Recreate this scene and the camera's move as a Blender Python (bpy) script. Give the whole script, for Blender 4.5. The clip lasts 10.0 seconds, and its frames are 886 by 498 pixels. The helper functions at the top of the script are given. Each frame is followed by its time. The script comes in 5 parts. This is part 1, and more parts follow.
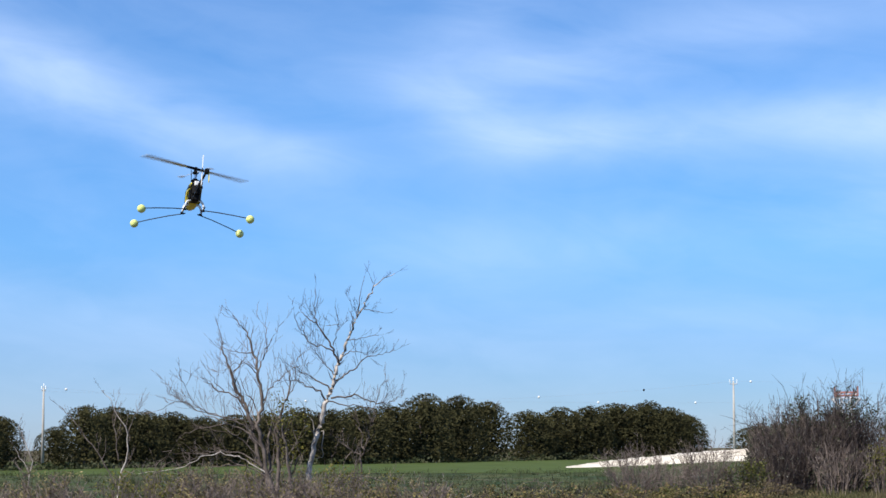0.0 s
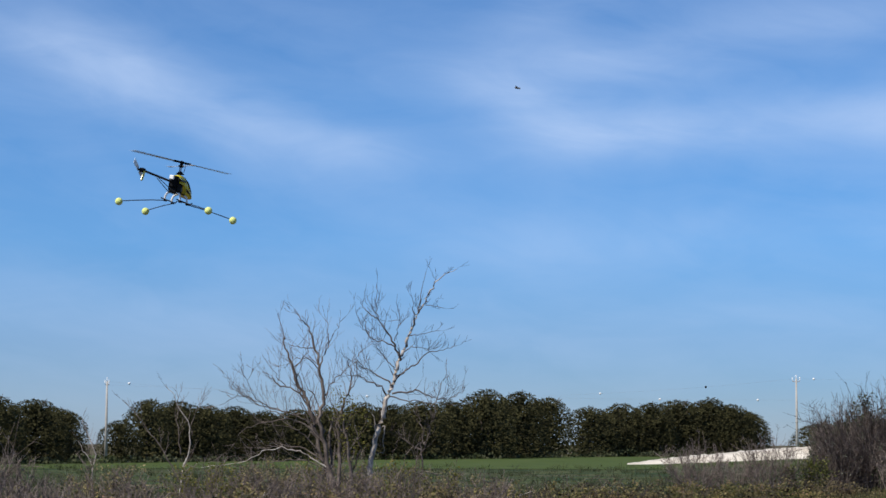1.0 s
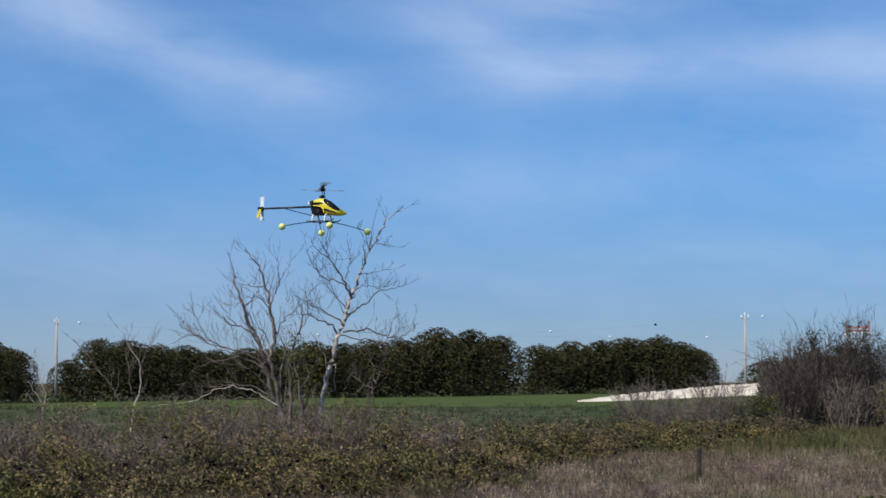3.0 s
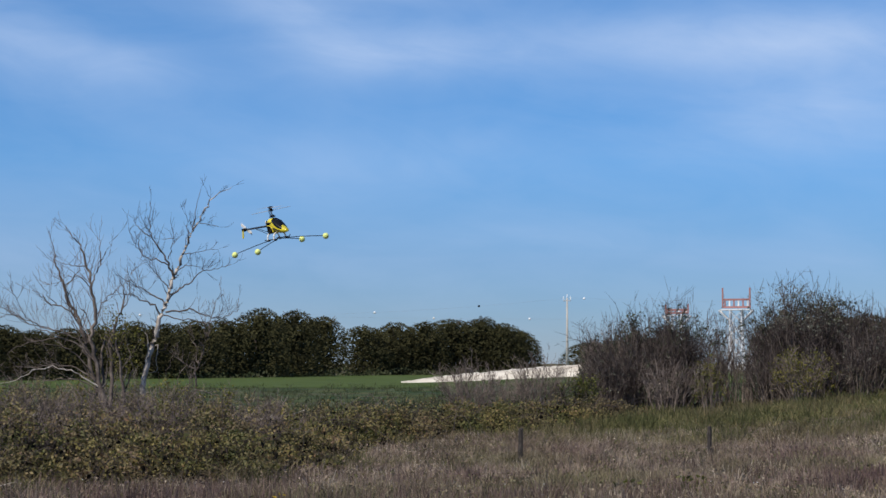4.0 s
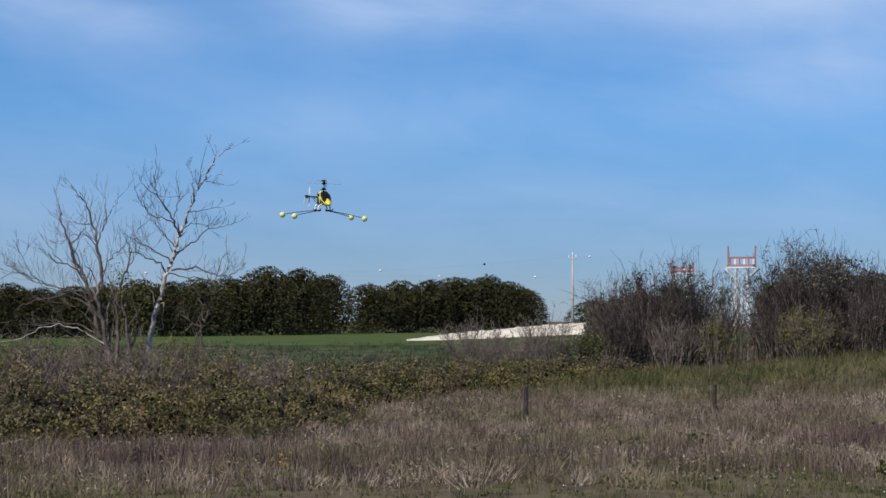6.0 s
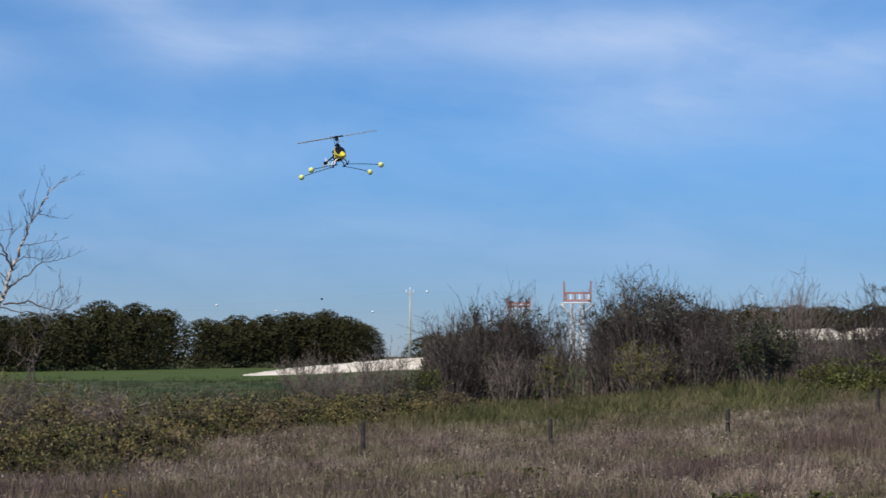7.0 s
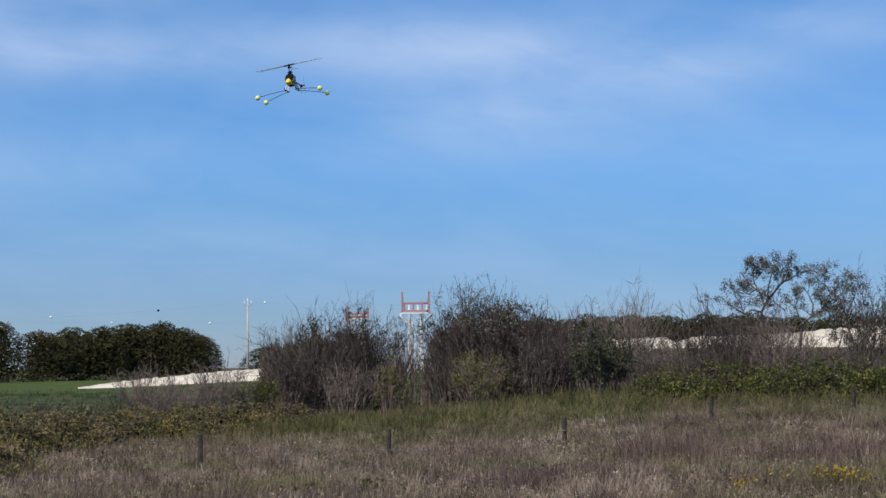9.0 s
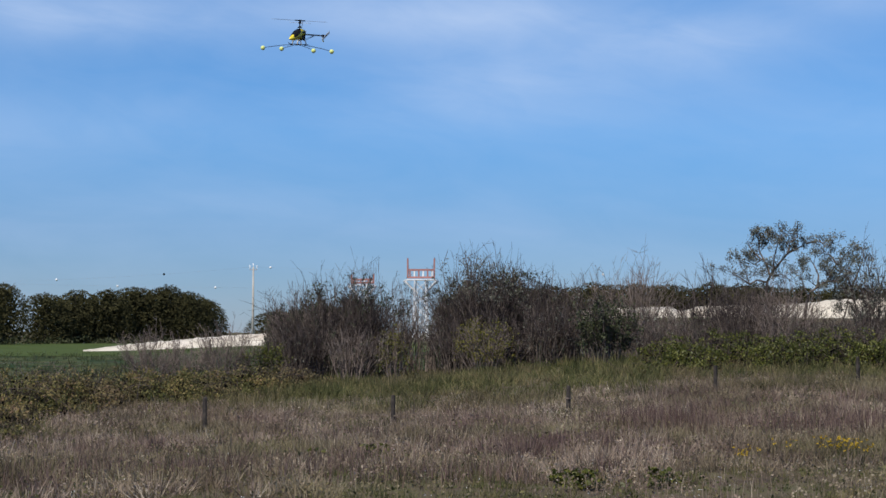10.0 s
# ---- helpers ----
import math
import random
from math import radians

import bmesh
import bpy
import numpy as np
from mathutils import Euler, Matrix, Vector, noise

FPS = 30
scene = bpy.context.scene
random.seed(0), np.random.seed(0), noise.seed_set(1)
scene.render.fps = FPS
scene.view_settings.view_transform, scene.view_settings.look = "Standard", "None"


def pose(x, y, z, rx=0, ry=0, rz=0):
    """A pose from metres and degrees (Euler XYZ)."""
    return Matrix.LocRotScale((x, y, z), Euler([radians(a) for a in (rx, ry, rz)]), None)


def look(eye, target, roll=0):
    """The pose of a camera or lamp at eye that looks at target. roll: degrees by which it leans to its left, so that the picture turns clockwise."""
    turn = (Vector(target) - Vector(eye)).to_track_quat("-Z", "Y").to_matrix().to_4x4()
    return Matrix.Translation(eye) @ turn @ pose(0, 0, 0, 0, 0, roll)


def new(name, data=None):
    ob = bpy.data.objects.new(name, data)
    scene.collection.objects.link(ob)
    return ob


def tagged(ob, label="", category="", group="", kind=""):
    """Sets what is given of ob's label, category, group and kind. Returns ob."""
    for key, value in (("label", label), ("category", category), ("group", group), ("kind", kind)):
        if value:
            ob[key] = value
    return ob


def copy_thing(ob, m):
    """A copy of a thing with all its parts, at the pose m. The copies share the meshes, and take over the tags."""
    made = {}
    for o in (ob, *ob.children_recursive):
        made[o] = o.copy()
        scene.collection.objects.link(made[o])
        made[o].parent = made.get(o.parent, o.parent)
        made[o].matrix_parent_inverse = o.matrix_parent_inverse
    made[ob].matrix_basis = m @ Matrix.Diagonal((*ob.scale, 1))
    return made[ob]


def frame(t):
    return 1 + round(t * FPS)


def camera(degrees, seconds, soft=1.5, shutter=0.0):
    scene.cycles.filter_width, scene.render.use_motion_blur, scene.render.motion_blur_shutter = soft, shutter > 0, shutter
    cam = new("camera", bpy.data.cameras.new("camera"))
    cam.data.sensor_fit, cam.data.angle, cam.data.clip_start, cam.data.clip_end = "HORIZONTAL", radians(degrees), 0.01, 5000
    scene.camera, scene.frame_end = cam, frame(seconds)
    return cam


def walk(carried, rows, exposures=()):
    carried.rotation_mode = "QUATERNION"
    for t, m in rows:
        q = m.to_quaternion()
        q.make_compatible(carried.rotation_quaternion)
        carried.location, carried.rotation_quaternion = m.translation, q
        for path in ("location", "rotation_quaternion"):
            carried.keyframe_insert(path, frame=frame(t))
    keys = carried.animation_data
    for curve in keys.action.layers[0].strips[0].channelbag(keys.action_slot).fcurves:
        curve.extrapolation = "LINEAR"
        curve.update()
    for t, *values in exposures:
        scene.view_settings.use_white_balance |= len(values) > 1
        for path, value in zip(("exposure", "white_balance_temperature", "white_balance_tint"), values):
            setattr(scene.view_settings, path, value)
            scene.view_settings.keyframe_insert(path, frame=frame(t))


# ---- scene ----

EYE = 1.7
cam = camera(26.0, 10.0, soft=1.5, shutter=0.16)
# seconds, yaw (to the left), pitch, roll of a camera that pans from one standing point
ROWS = [
    (0.0, 5.847, 5.928, 0.230),
    (0.5, 6.987, 5.863, -0.267),
    (1.0, 7.656, 5.804, -0.128),
    (1.5, 9.058, 5.433, -0.117),
    (2.0, 8.920, 5.067, -0.190),
    (2.5, 7.979, 4.565, -0.106),
    (3.0, 6.197, 3.968, 0.098),
    (3.2, 4.927, 3.630, 0.280),
    (4.3, 0.542, 3.217, -0.131),
    (4.5, 0.850, 2.806, -0.140),
    (5.0, 1.570, 2.221, -0.023),
    (5.2, 1.752, 1.873, -0.026),
    (6.3, 0.250, 2.389, 0.042),
    (6.5, -0.618, 2.601, 0.115),
    (7.0, -3.733, 3.187, -0.001),
    (7.5, -7.186, 3.270, 0.004),
    (7.7, -8.190, 3.400, -0.05),
    (8.0, -8.692, 3.792, -0.092),
    (8.5, -9.058, 3.795, 0.200),
    (9.0, -8.548, 3.488, 0.391),
    (9.5, -8.120, 3.294, 0.238),
    (10.0, -8.405, 2.497, -0.241),
]
walk(cam, [(t, pose(0, 0, EYE, 90 + pitch, roll, yaw)) for t, yaw, pitch, roll in ROWS],
     exposures=[(0.0, 0.5), (0.5, 0.3), (1.0, 0.1), (1.5, 0.0), (10.0, 0.0)])

# ---- world, sun ----
SUN_EL, SUN_AZ = 50.0, 222.0  # degrees; azimuth clockwise from +y


def V(nt, op, a, b=None, c=None):
    n = nt.nodes.new("ShaderNodeMath")
    n.operation = op
    for i, v in enumerate((a, b, c)):
        if v is None:
            continue
        if isinstance(v, (int, float)):
            n.inputs[i].default_value = v
        else:
            nt.links.new(v, n.inputs[i])
    return n.outputs[0]


def ramp(nt, fac, stops, interp="LINEAR"):
    n = nt.nodes.new("ShaderNodeValToRGB")
    n.color_ramp.interpolation = interp
    while len(n.color_ramp.elements) < len(stops):
        n.color_ramp.elements.new(0.5)
    for e, (p, c) in zip(n.color_ramp.elements, stops):
        e.position, e.color = p, (*c, 1)
    nt.links.new(fac, n.inputs[0])
    return n.outputs[0]


def noise_tex(nt, vec, scale, detail=4, rough=0.55, distort=0.0):
    n = nt.nodes.new("ShaderNodeTexNoise")
    n.inputs["Scale"].default_value, n.inputs["Detail"].default_value = scale, detail
    n.inputs["Roughness"].default_value, n.inputs["Distortion"].default_value = rough, distort
    if vec is not None:
        nt.links.new(vec, n.inputs["Vector"])
    return n.outputs["Fac"]


def mix(nt, fac, a, b, blend="MIX"):
    n = nt.nodes.new("ShaderNodeMix")
    n.data_type, n.blend_type = "RGBA", blend
    for sock, v in ((n.inputs[0], fac), (n.inputs[6], a), (n.inputs[7], b)):
        if isinstance(v, (int, float)):
            sock.default_value = v
        elif isinstance(v, tuple):
            sock.default_value = (*v, 1)
        else:
            nt.links.new(v, sock)
    return n.outputs[2]


def make_world():
    w = bpy.data.worlds.new("sky")
    scene.world = w
    w.use_nodes = True
    nt = w.node_tree
    nt.nodes.clear()
    out = nt.nodes.new("ShaderNodeOutputWorld")
    bg = nt.nodes.new("ShaderNodeBackground")
    nt.links.new(bg.outputs[0], out.inputs[0])
    sky = nt.nodes.new("ShaderNodeTexSky")
    sky.sky_type, sky.sun_disc = "NISHITA", False
    sky.sun_elevation, sky.sun_rotation = radians(SUN_EL), radians(SUN_AZ)
    sky.air_density, sky.dust_density, sky.ozone_density = 0.8, 0.1, 4.0
    tc = nt.nodes.new("ShaderNodeTexCoord")
    sep = nt.nodes.new("ShaderNodeSeparateXYZ")
    nt.links.new(tc.outputs["Generated"], sep.inputs[0])
    x, y, z = sep.outputs
    az = V(nt, "MULTIPLY", V(nt, "ARCTAN2", x, y), 57.2958)
    el = V(nt, "MULTIPLY", V(nt, "ARCSINE", z), 57.2958)
    comb = nt.nodes.new("ShaderNodeCombineXYZ")
    nt.links.new(V(nt, "ADD", V(nt, "MULTIPLY", az, 0.055), V(nt, "MULTIPLY", el, 0.05)), comb.inputs[0])
    nt.links.new(V(nt, "MULTIPLY", el, 0.15), comb.inputs[1])
    soft = noise_tex(nt, comb.outputs[0], 1.6, 5, 0.5, 0.6)
    fine = noise_tex(nt, comb.outputs[0], 5.0, 6, 0.6, 1.0)
    cover = V(nt, "ADD", V(nt, "MULTIPLY", soft, 0.75), V(nt, "MULTIPLY", fine, 0.25))
    # long cirrus streaks: azimuth, elevation, half length, half height, slope, weight
    streaks = None
    for a0, e0, la, le, slope, weight in CIRRUS:
        da = V(nt, "SUBTRACT", az, a0)
        de = V(nt, "SUBTRACT", V(nt, "SUBTRACT", el, e0), V(nt, "MULTIPLY", da, slope))
        q = V(nt, "ADD", V(nt, "POWER", V(nt, "ABSOLUTE", V(nt, "DIVIDE", da, la)), 2.0),
              V(nt, "POWER", V(nt, "ABSOLUTE", V(nt, "DIVIDE", de, le)), 2.0))
        g = V(nt, "MULTIPLY", V(nt, "EXPONENT", V(nt, "MULTIPLY", q, -1.0)), weight)
        streaks = g if streaks is None else V(nt, "ADD", streaks, g)
    amount = V(nt, "ADD", V(nt, "MULTIPLY", V(nt, "SUBTRACT", cover, 0.40), 0.68), V(nt, "MULTIPLY", streaks, V(nt, "MAXIMUM", V(nt, "MULTIPLY", V(nt, "SUBTRACT", cover, 0.1), 1.8), 0.0)))
    amount = V(nt, "MINIMUM", V(nt, "MAXIMUM", amount, 0.0), 0.8)
    # haze: the sky pales towards the horizon
    clear = mix(nt, 1.0, sky.outputs[0], ramp(nt, V(nt, "DIVIDE", el, 30.0), SKY_TINT), "MULTIPLY")
    col = mix(nt, amount, clear, CLOUD)
    nt.links.new(col, bg.inputs[0])
    bg.inputs[1].default_value = 0.105


CIRRUS = [(-15.6, 10.2, 4.6, 1.0, -0.30, 0.52), (-18.6, 11.6, 3.0, 0.9, -0.1, 0.22), (-10.6, 8.9, 2.6, 0.6, -0.2, 0.20),
          (-5.0, 10.0, 2.4, 0.9, -0.32, 0.50), (-2.0, 9.15, 3.2, 0.8, 0.03, 0.62), (-2.4, 11.2, 4.0, 1.1, 0.0, 0.30), (4.6, 9.5, 4.0, 0.9, -0.02, 0.34), (-4.7, 12.9, 1.6, 0.9, 0.1, 0.25),
          (9.6, 9.5, 3.6, 0.85, 0.04, 0.56), (10.2, 7.3, 4.6, 1.5, 0.14, 0.46), (15.8, 8.9, 3.6, 1.1, -0.06, 0.38), (20.2, 9.9, 2.8, 0.5, -0.12, 0.32),
          (-5.6, 6.1, 3.0, 1.1, 0.0, 0.14), (-1.0, 6.2, 4.0, 0.9, 0.1, 0.16), (-12.0, 3.4, 8.0, 1.3, -0.05, 0.20), (5.0, 3.5, 8.0, 1.0, 0.0, 0.12), (2.5, 12.2, 5.0, 0.7, 0.1, 0.2)]
SKY_TINT = [(0.0, (0.42, 0.50, 0.71)), (0.10, (0.40, 0.56, 0.81)), (0.20, (0.47, 0.74, 1.01)), (0.34, (0.58, 0.87, 1.12)), (1.0, (0.68, 0.88, 1.12))]
CLOUD = (4.9, 6.2, 8.6)
make_world()
sun = new("sun", bpy.data.lights.new("sun", "SUN"))
sun.data.energy, sun.data.angle, sun.data.color = 5.0, radians(0.53), (1.0, 0.94, 0.85)
sa, se = radians(SUN_AZ), radians(SUN_EL)
sun.matrix_world = look((60 * math.sin(sa), 60 * math.cos(sa), 60), (60 * math.sin(sa) - math.sin(sa) * math.cos(se), 60 * math.cos(sa) - math.cos(sa) * math.cos(se), 60 - math.sin(se)))


# ---- materials ----
def material(name, stops, scale=3.0, rough=0.8, bump=0.0, metal=0.0, island=0.0, big=None, spec=0.5, detail=5, obj=0.0, translucent=0.0, gain=1.6):
    """stops: colours from dark to light along a noise in metres; island and obj add variation piece by piece; big: (scale, colour, share)."""
    m = bpy.data.materials.new(name)
    m.use_nodes = True
    nt = m.node_tree
    b = nt.nodes["Principled BSDF"]
    geo = nt.nodes.new("ShaderNodeNewGeometry")
    tc = nt.nodes.new("ShaderNodeTexCoord")
    vec = tc.outputs["Object"] if obj else geo.outputs["Position"]
    f = noise_tex(nt, vec, scale, detail, 0.6)
    f = V(nt, "ADD", V(nt, "MULTIPLY", V(nt, "SUBTRACT", f, 0.5), gain), 0.5)
    if island:
        f = V(nt, "ADD", V(nt, "MULTIPLY", f, 1 - island), V(nt, "MULTIPLY", geo.outputs["Random Per Island"], island))
    if obj:
        info = nt.nodes.new("ShaderNodeObjectInfo")
        f = V(nt, "ADD", f, V(nt, "MULTIPLY", V(nt, "SUBTRACT", info.outputs["Random"], 0.5), obj))
    n = len(stops) - 1
    col = ramp(nt, f, [(0.15 + 0.7 * i / max(n, 1), c) for i, c in enumerate(stops)])
    if big:
        for bs, bc, share in big:
            g = noise_tex(nt, geo.outputs["Position"], bs, 3, 0.5)
            k = V(nt, "MULTIPLY", V(nt, "MINIMUM", V(nt, "MAXIMUM", V(nt, "MULTIPLY", V(nt, "SUBTRACT", g, 0.47), 7.0), 0.0), 1.0), share)
            col = mix(nt, k, col, bc)
    nt.links.new(col, b.inputs["Base Color"])
    b.inputs["Roughness"].default_value, b.inputs["Metallic"].default_value = rough, metal
    b.inputs["Specular IOR Level"].default_value = spec
    if bump:
        bn = nt.nodes.new("ShaderNodeBump")
        bn.inputs["Strength"].default_value, bn.inputs["Distance"].default_value = bump, 0.02
        nt.links.new(noise_tex(nt, vec, scale * 4, 5, 0.6), bn.inputs["Height"])
        nt.links.new(bn.outputs[0], b.inputs["Normal"])
    if translucent:
        tr = nt.nodes.new("ShaderNodeBsdfTranslucent")
        nt.links.new(col, tr.inputs[0])
        ms = nt.nodes.new("ShaderNodeMixShader")
        ms.inputs[0].default_value = translucent
        nt.links.new(b.outputs[0], ms.inputs[1])
        nt.links.new(tr.outputs[0], ms.inputs[2])
        nt.links.new(ms.outputs[0], nt.nodes["Material Output"].inputs[0])
    return m


M = {
    "ground": material("dry_turf", [(0.05, 0.038, 0.03), (0.10, 0.08, 0.055), (0.085, 0.088, 0.04)], 0.9, 0.95, 0.5, spec=0.05, big=[(0.12, (0.08, 0.09, 0.035), 0.7)]),
    "near_field": material("rank_meadow", [(0.026, 0.040, 0.017), (0.052, 0.070, 0.028), (0.10, 0.10, 0.052)], 0.5, 0.95, 0.8, spec=0.03, gain=2.4, big=[(0.09, (0.095, 0.085, 0.057), 0.6), (0.2, (0.022, 0.046, 0.022), 0.7)]),
    "field": material("young_crop", [(0.042, 0.062, 0.018), (0.058, 0.082, 0.023), (0.075, 0.096, 0.034)], 0.25, 0.9, 0.4, spec=0.05),
    "dry_grass": material("dry_grass", [(0.054, 0.038, 0.034), (0.195, 0.138, 0.118), (0.325, 0.25, 0.195), (0.58, 0.495, 0.38)], 2.2, 0.8, island=0.3, gain=3.0, detail=3, big=[(0.45, (0.150, 0.090, 0.088), 0.75), (1.6, (0.37, 0.295, 0.205), 0.55), (0.30, (0.150, 0.145, 0.057), 0.65), (0.9, (0.064, 0.046, 0.039), 0.55)], translucent=0.25, spec=0.2),
    "green_grass": material("green_grass", [(0.034, 0.040, 0.016), (0.085, 0.094, 0.033), (0.155, 0.145, 0.06), (0.27, 0.22, 0.11)], 2.0, 0.8, island=0.3, gain=3.0, detail=3, big=[(0.4, (0.18, 0.13, 0.085), 0.7), (0.9, (0.042, 0.055, 0.018), 0.6)], translucent=0.3, spec=0.2),
    "red_stem": material("dead_reddish_stem", [(0.05, 0.031, 0.028), (0.11, 0.07, 0.062), (0.20, 0.145, 0.125)], 2.0, 0.85, island=0.6, spec=0.2, translucent=0.1),
    "weeds": material("field_weeds", [(0.022, 0.03, 0.013), (0.046, 0.058, 0.023), (0.085, 0.088, 0.042)], 0.5, 0.85, island=0.5, translucent=0.2, spec=0.2, big=[(0.08, (0.09, 0.095, 0.055), 0.6)]),
    "bramble_leaf": material("bramble_leaf", [(0.034, 0.034, 0.014), (0.108, 0.104, 0.034), (0.24, 0.195, 0.07), (0.20, 0.115, 0.066)], 1.6, 0.6, island=0.45, gain=2.8, detail=3, translucent=0.2, big=[(0.5, (0.058, 0.074, 0.022), 0.5), (0.8, (0.135, 0.10, 0.068), 0.6)], spec=0.2),
    "tan_leaf": material("tan_dry_leaf", [(0.07, 0.058, 0.032), (0.19, 0.16, 0.075), (0.36, 0.29, 0.15)], 1.8, 0.7, island=0.6, translucent=0.25, spec=0.2),
    # near-black leaf colour that stands in for shade inside the brambles
    "shade_leaf": material("shade_dark_leaf", [(0.010, 0.008, 0.006), (0.022, 0.018, 0.012), (0.045, 0.034, 0.022)], 2.0, 0.85, island=0.5, spec=0.1),
    "green_leaf": material("fresh_bramble_leaf", [(0.024, 0.032, 0.008), (0.078, 0.090, 0.018), (0.19, 0.185, 0.042)], 1.2, 0.5, island=0.6, translucent=0.25, spec=0.3),
    "yellow_leaf": material("young_yellow_leaf", [(0.07, 0.075, 0.014), (0.14, 0.135, 0.022), (0.23, 0.20, 0.04)], 1.2, 0.6, island=0.6, translucent=0.3, spec=0.3),
    "grey_leaf": material("grey_olive_leaf", [(0.05, 0.054, 0.040), (0.12, 0.124, 0.095), (0.23, 0.23, 0.185)], 1.2, 0.6, island=0.6, translucent=0.2, spec=0.3),
    "dark_leaf": material("dark_evergreen_leaf", [(0.018, 0.024, 0.012), (0.04, 0.05, 0.022), (0.07, 0.08, 0.035)], 1.2, 0.6, island=0.6, translucent=0.1, spec=0.3),
    "needle": material("pine_needles", [(0.036, 0.034, 0.017), (0.054, 0.052, 0.024), (0.078, 0.072, 0.033)], 0.45, 0.9, island=0.2, obj=0.3, translucent=0.12, spec=0.05, gain=2.4),
    "twig": material("bare_twig_bark", [(0.08, 0.06, 0.052), (0.165, 0.13, 0.112), (0.29, 0.235, 0.205)], 3.0, 0.85, island=0.5, spec=0.25),
    "twig_dark": material("dark_twig_bark", [(0.020, 0.015, 0.015), (0.053, 0.041, 0.039), (0.145, 0.114, 0.103)], 3.0, 0.85, island=0.5, spec=0.2),
    "bark": material("pale_bark", [(0.16, 0.135, 0.11), (0.42, 0.37, 0.32), (0.62, 0.57, 0.51)], 5.0, 0.85, 0.6, spec=0.25),
    "bark_dark": material("brown_bark", [(0.045, 0.036, 0.031), (0.115, 0.092, 0.078), (0.24, 0.20, 0.17)], 6.0, 0.9, 0.6, spec=0.25),
    "sand": material("pale_gravel", [(0.38, 0.335, 0.265), (0.52, 0.47, 0.385), (0.60, 0.55, 0.47)], 0.6, 0.95, 0.5, big=[(0.12, (0.50, 0.42, 0.33), 0.6)]),
    "post": material("weathered_post", [(0.015, 0.012, 0.010), (0.034, 0.027, 0.023), (0.07, 0.056, 0.046)], 9.0, 0.9, 0.8),
    "concrete": material("pole_concrete", [(0.30, 0.28, 0.25), (0.42, 0.40, 0.36)], 2.0, 0.85, 0.2),
    "steel": material("galvanised_steel", [(0.35, 0.36, 0.37), (0.5, 0.5, 0.5)], 6.0, 0.5, metal=0.6),
    "red_paint": material("red_paint", [(0.26, 0.11, 0.095), (0.36, 0.17, 0.15)], 3.0, 0.6),
    "white_paint": material("white_paint", [(0.68, 0.68, 0.67), (0.8, 0.8, 0.79)], 3.0, 0.55),
    "flower": material("yellow_petals", [(0.36, 0.23, 0.008), (0.52, 0.35, 0.015)], 5.0, 0.6, island=0.5, translucent=0.2),
    "ball": material("yellow_foam_ball", [(0.60, 0.68, 0.18), (0.74, 0.78, 0.28)], 60.0, 0.7, 0.3, obj=0.1),
    "canopy": material("yellow_canopy_paint", [(0.62, 0.50, 0.03), (0.74, 0.62, 0.05)], 20.0, 0.28, obj=0.05),
    "black_gloss": material("black_canopy_window", [(0.005, 0.005, 0.006), (0.012, 0.012, 0.014)], 30.0, 0.25, obj=0.05, spec=0.2),
    "black": material("black_plastic", [(0.004, 0.004, 0.005), (0.012, 0.012, 0.013)], 60.0, 0.65, 0.2, obj=0.05, spec=0.08),
    "carbon": material("carbon_rod", [(0.010, 0.010, 0.011), (0.025, 0.025, 0.028)], 80.0, 0.4, obj=0.05, spec=0.3),
    "white_plastic": material("white_plastic", [(0.7, 0.7, 0.68), (0.82, 0.82, 0.8)], 40.0, 0.4, obj=0.05),
    "blade": material("rotor_blade_film", [(0.36, 0.37, 0.38), (0.46, 0.47, 0.48)], 30.0, 0.18, obj=0.05, spec=0.8),
    "metal": material("machined_aluminium", [(0.4, 0.4, 0.42), (0.6, 0.6, 0.62)], 60.0, 0.35, metal=0.9, obj=0.05),
    "insect": material("insect_shell", [(0.03, 0.025, 0.02), (0.07, 0.055, 0.04)], 200.0, 0.4, obj=0.05),
}


# ---- building helpers ----
def empty(name, m=None):
    o = new(name)
    if m is not None:
        o.matrix_world = m
    return o


def mesh_object(name, verts, faces, mat, parent=None, label="", smooth=False):
    me = bpy.data.meshes.new(name)
    verts = np.asarray(verts, dtype=np.float32).reshape(-1, 3)
    if isinstance(faces, np.ndarray):
        k, n = faces.shape[1], len(faces)
        me.vertices.add(len(verts))
        me.vertices.foreach_set("co", verts.ravel())
        me.loops.add(n * k)
        me.loops.foreach_set("vertex_index", faces.ravel().astype(np.int32))
        me.polygons.add(n)
        me.polygons.foreach_set("loop_start", np.arange(0, n * k, k, dtype=np.int32))
        me.polygons.foreach_set("loop_total", np.full(n, k, dtype=np.int32))
        me.update(calc_edges=True)
    else:
        me.from_pydata(verts.tolist(), [], faces)
    me.materials.append(mat)
    if smooth:
        me.polygons.foreach_set("use_smooth", [True] * len(me.polygons))
    o = new(name, me)
    if parent is not None:
        o.parent = parent
    if label:
        tagged(o, label)
    if name in ("branchwork", "foliage", "twig_work", "canes", "stems", "petals"):
        tagged(o, kind="stuff")
    return o


def part(name, bm, mat, parent, label="", smooth=False):
    me = bpy.data.meshes.new(name)
    bm.to_mesh(me)
    bm.free()
    me.materials.append(mat)
    if smooth:
        me.polygons.foreach_set("use_smooth", [True] * len(me.polygons))
    o = new(name, me)
    o.parent = parent
    if label:
        tagged(o, label)
    return o


def spot(az, d):
    a = radians(az)
    return d * math.sin(a), d * math.cos(a)


def smooth01(a, b, v):
    t = np.clip((np.asarray(v, dtype=float) - a) / (b - a), 0, 1)
    return t * t * (3 - 2 * t)


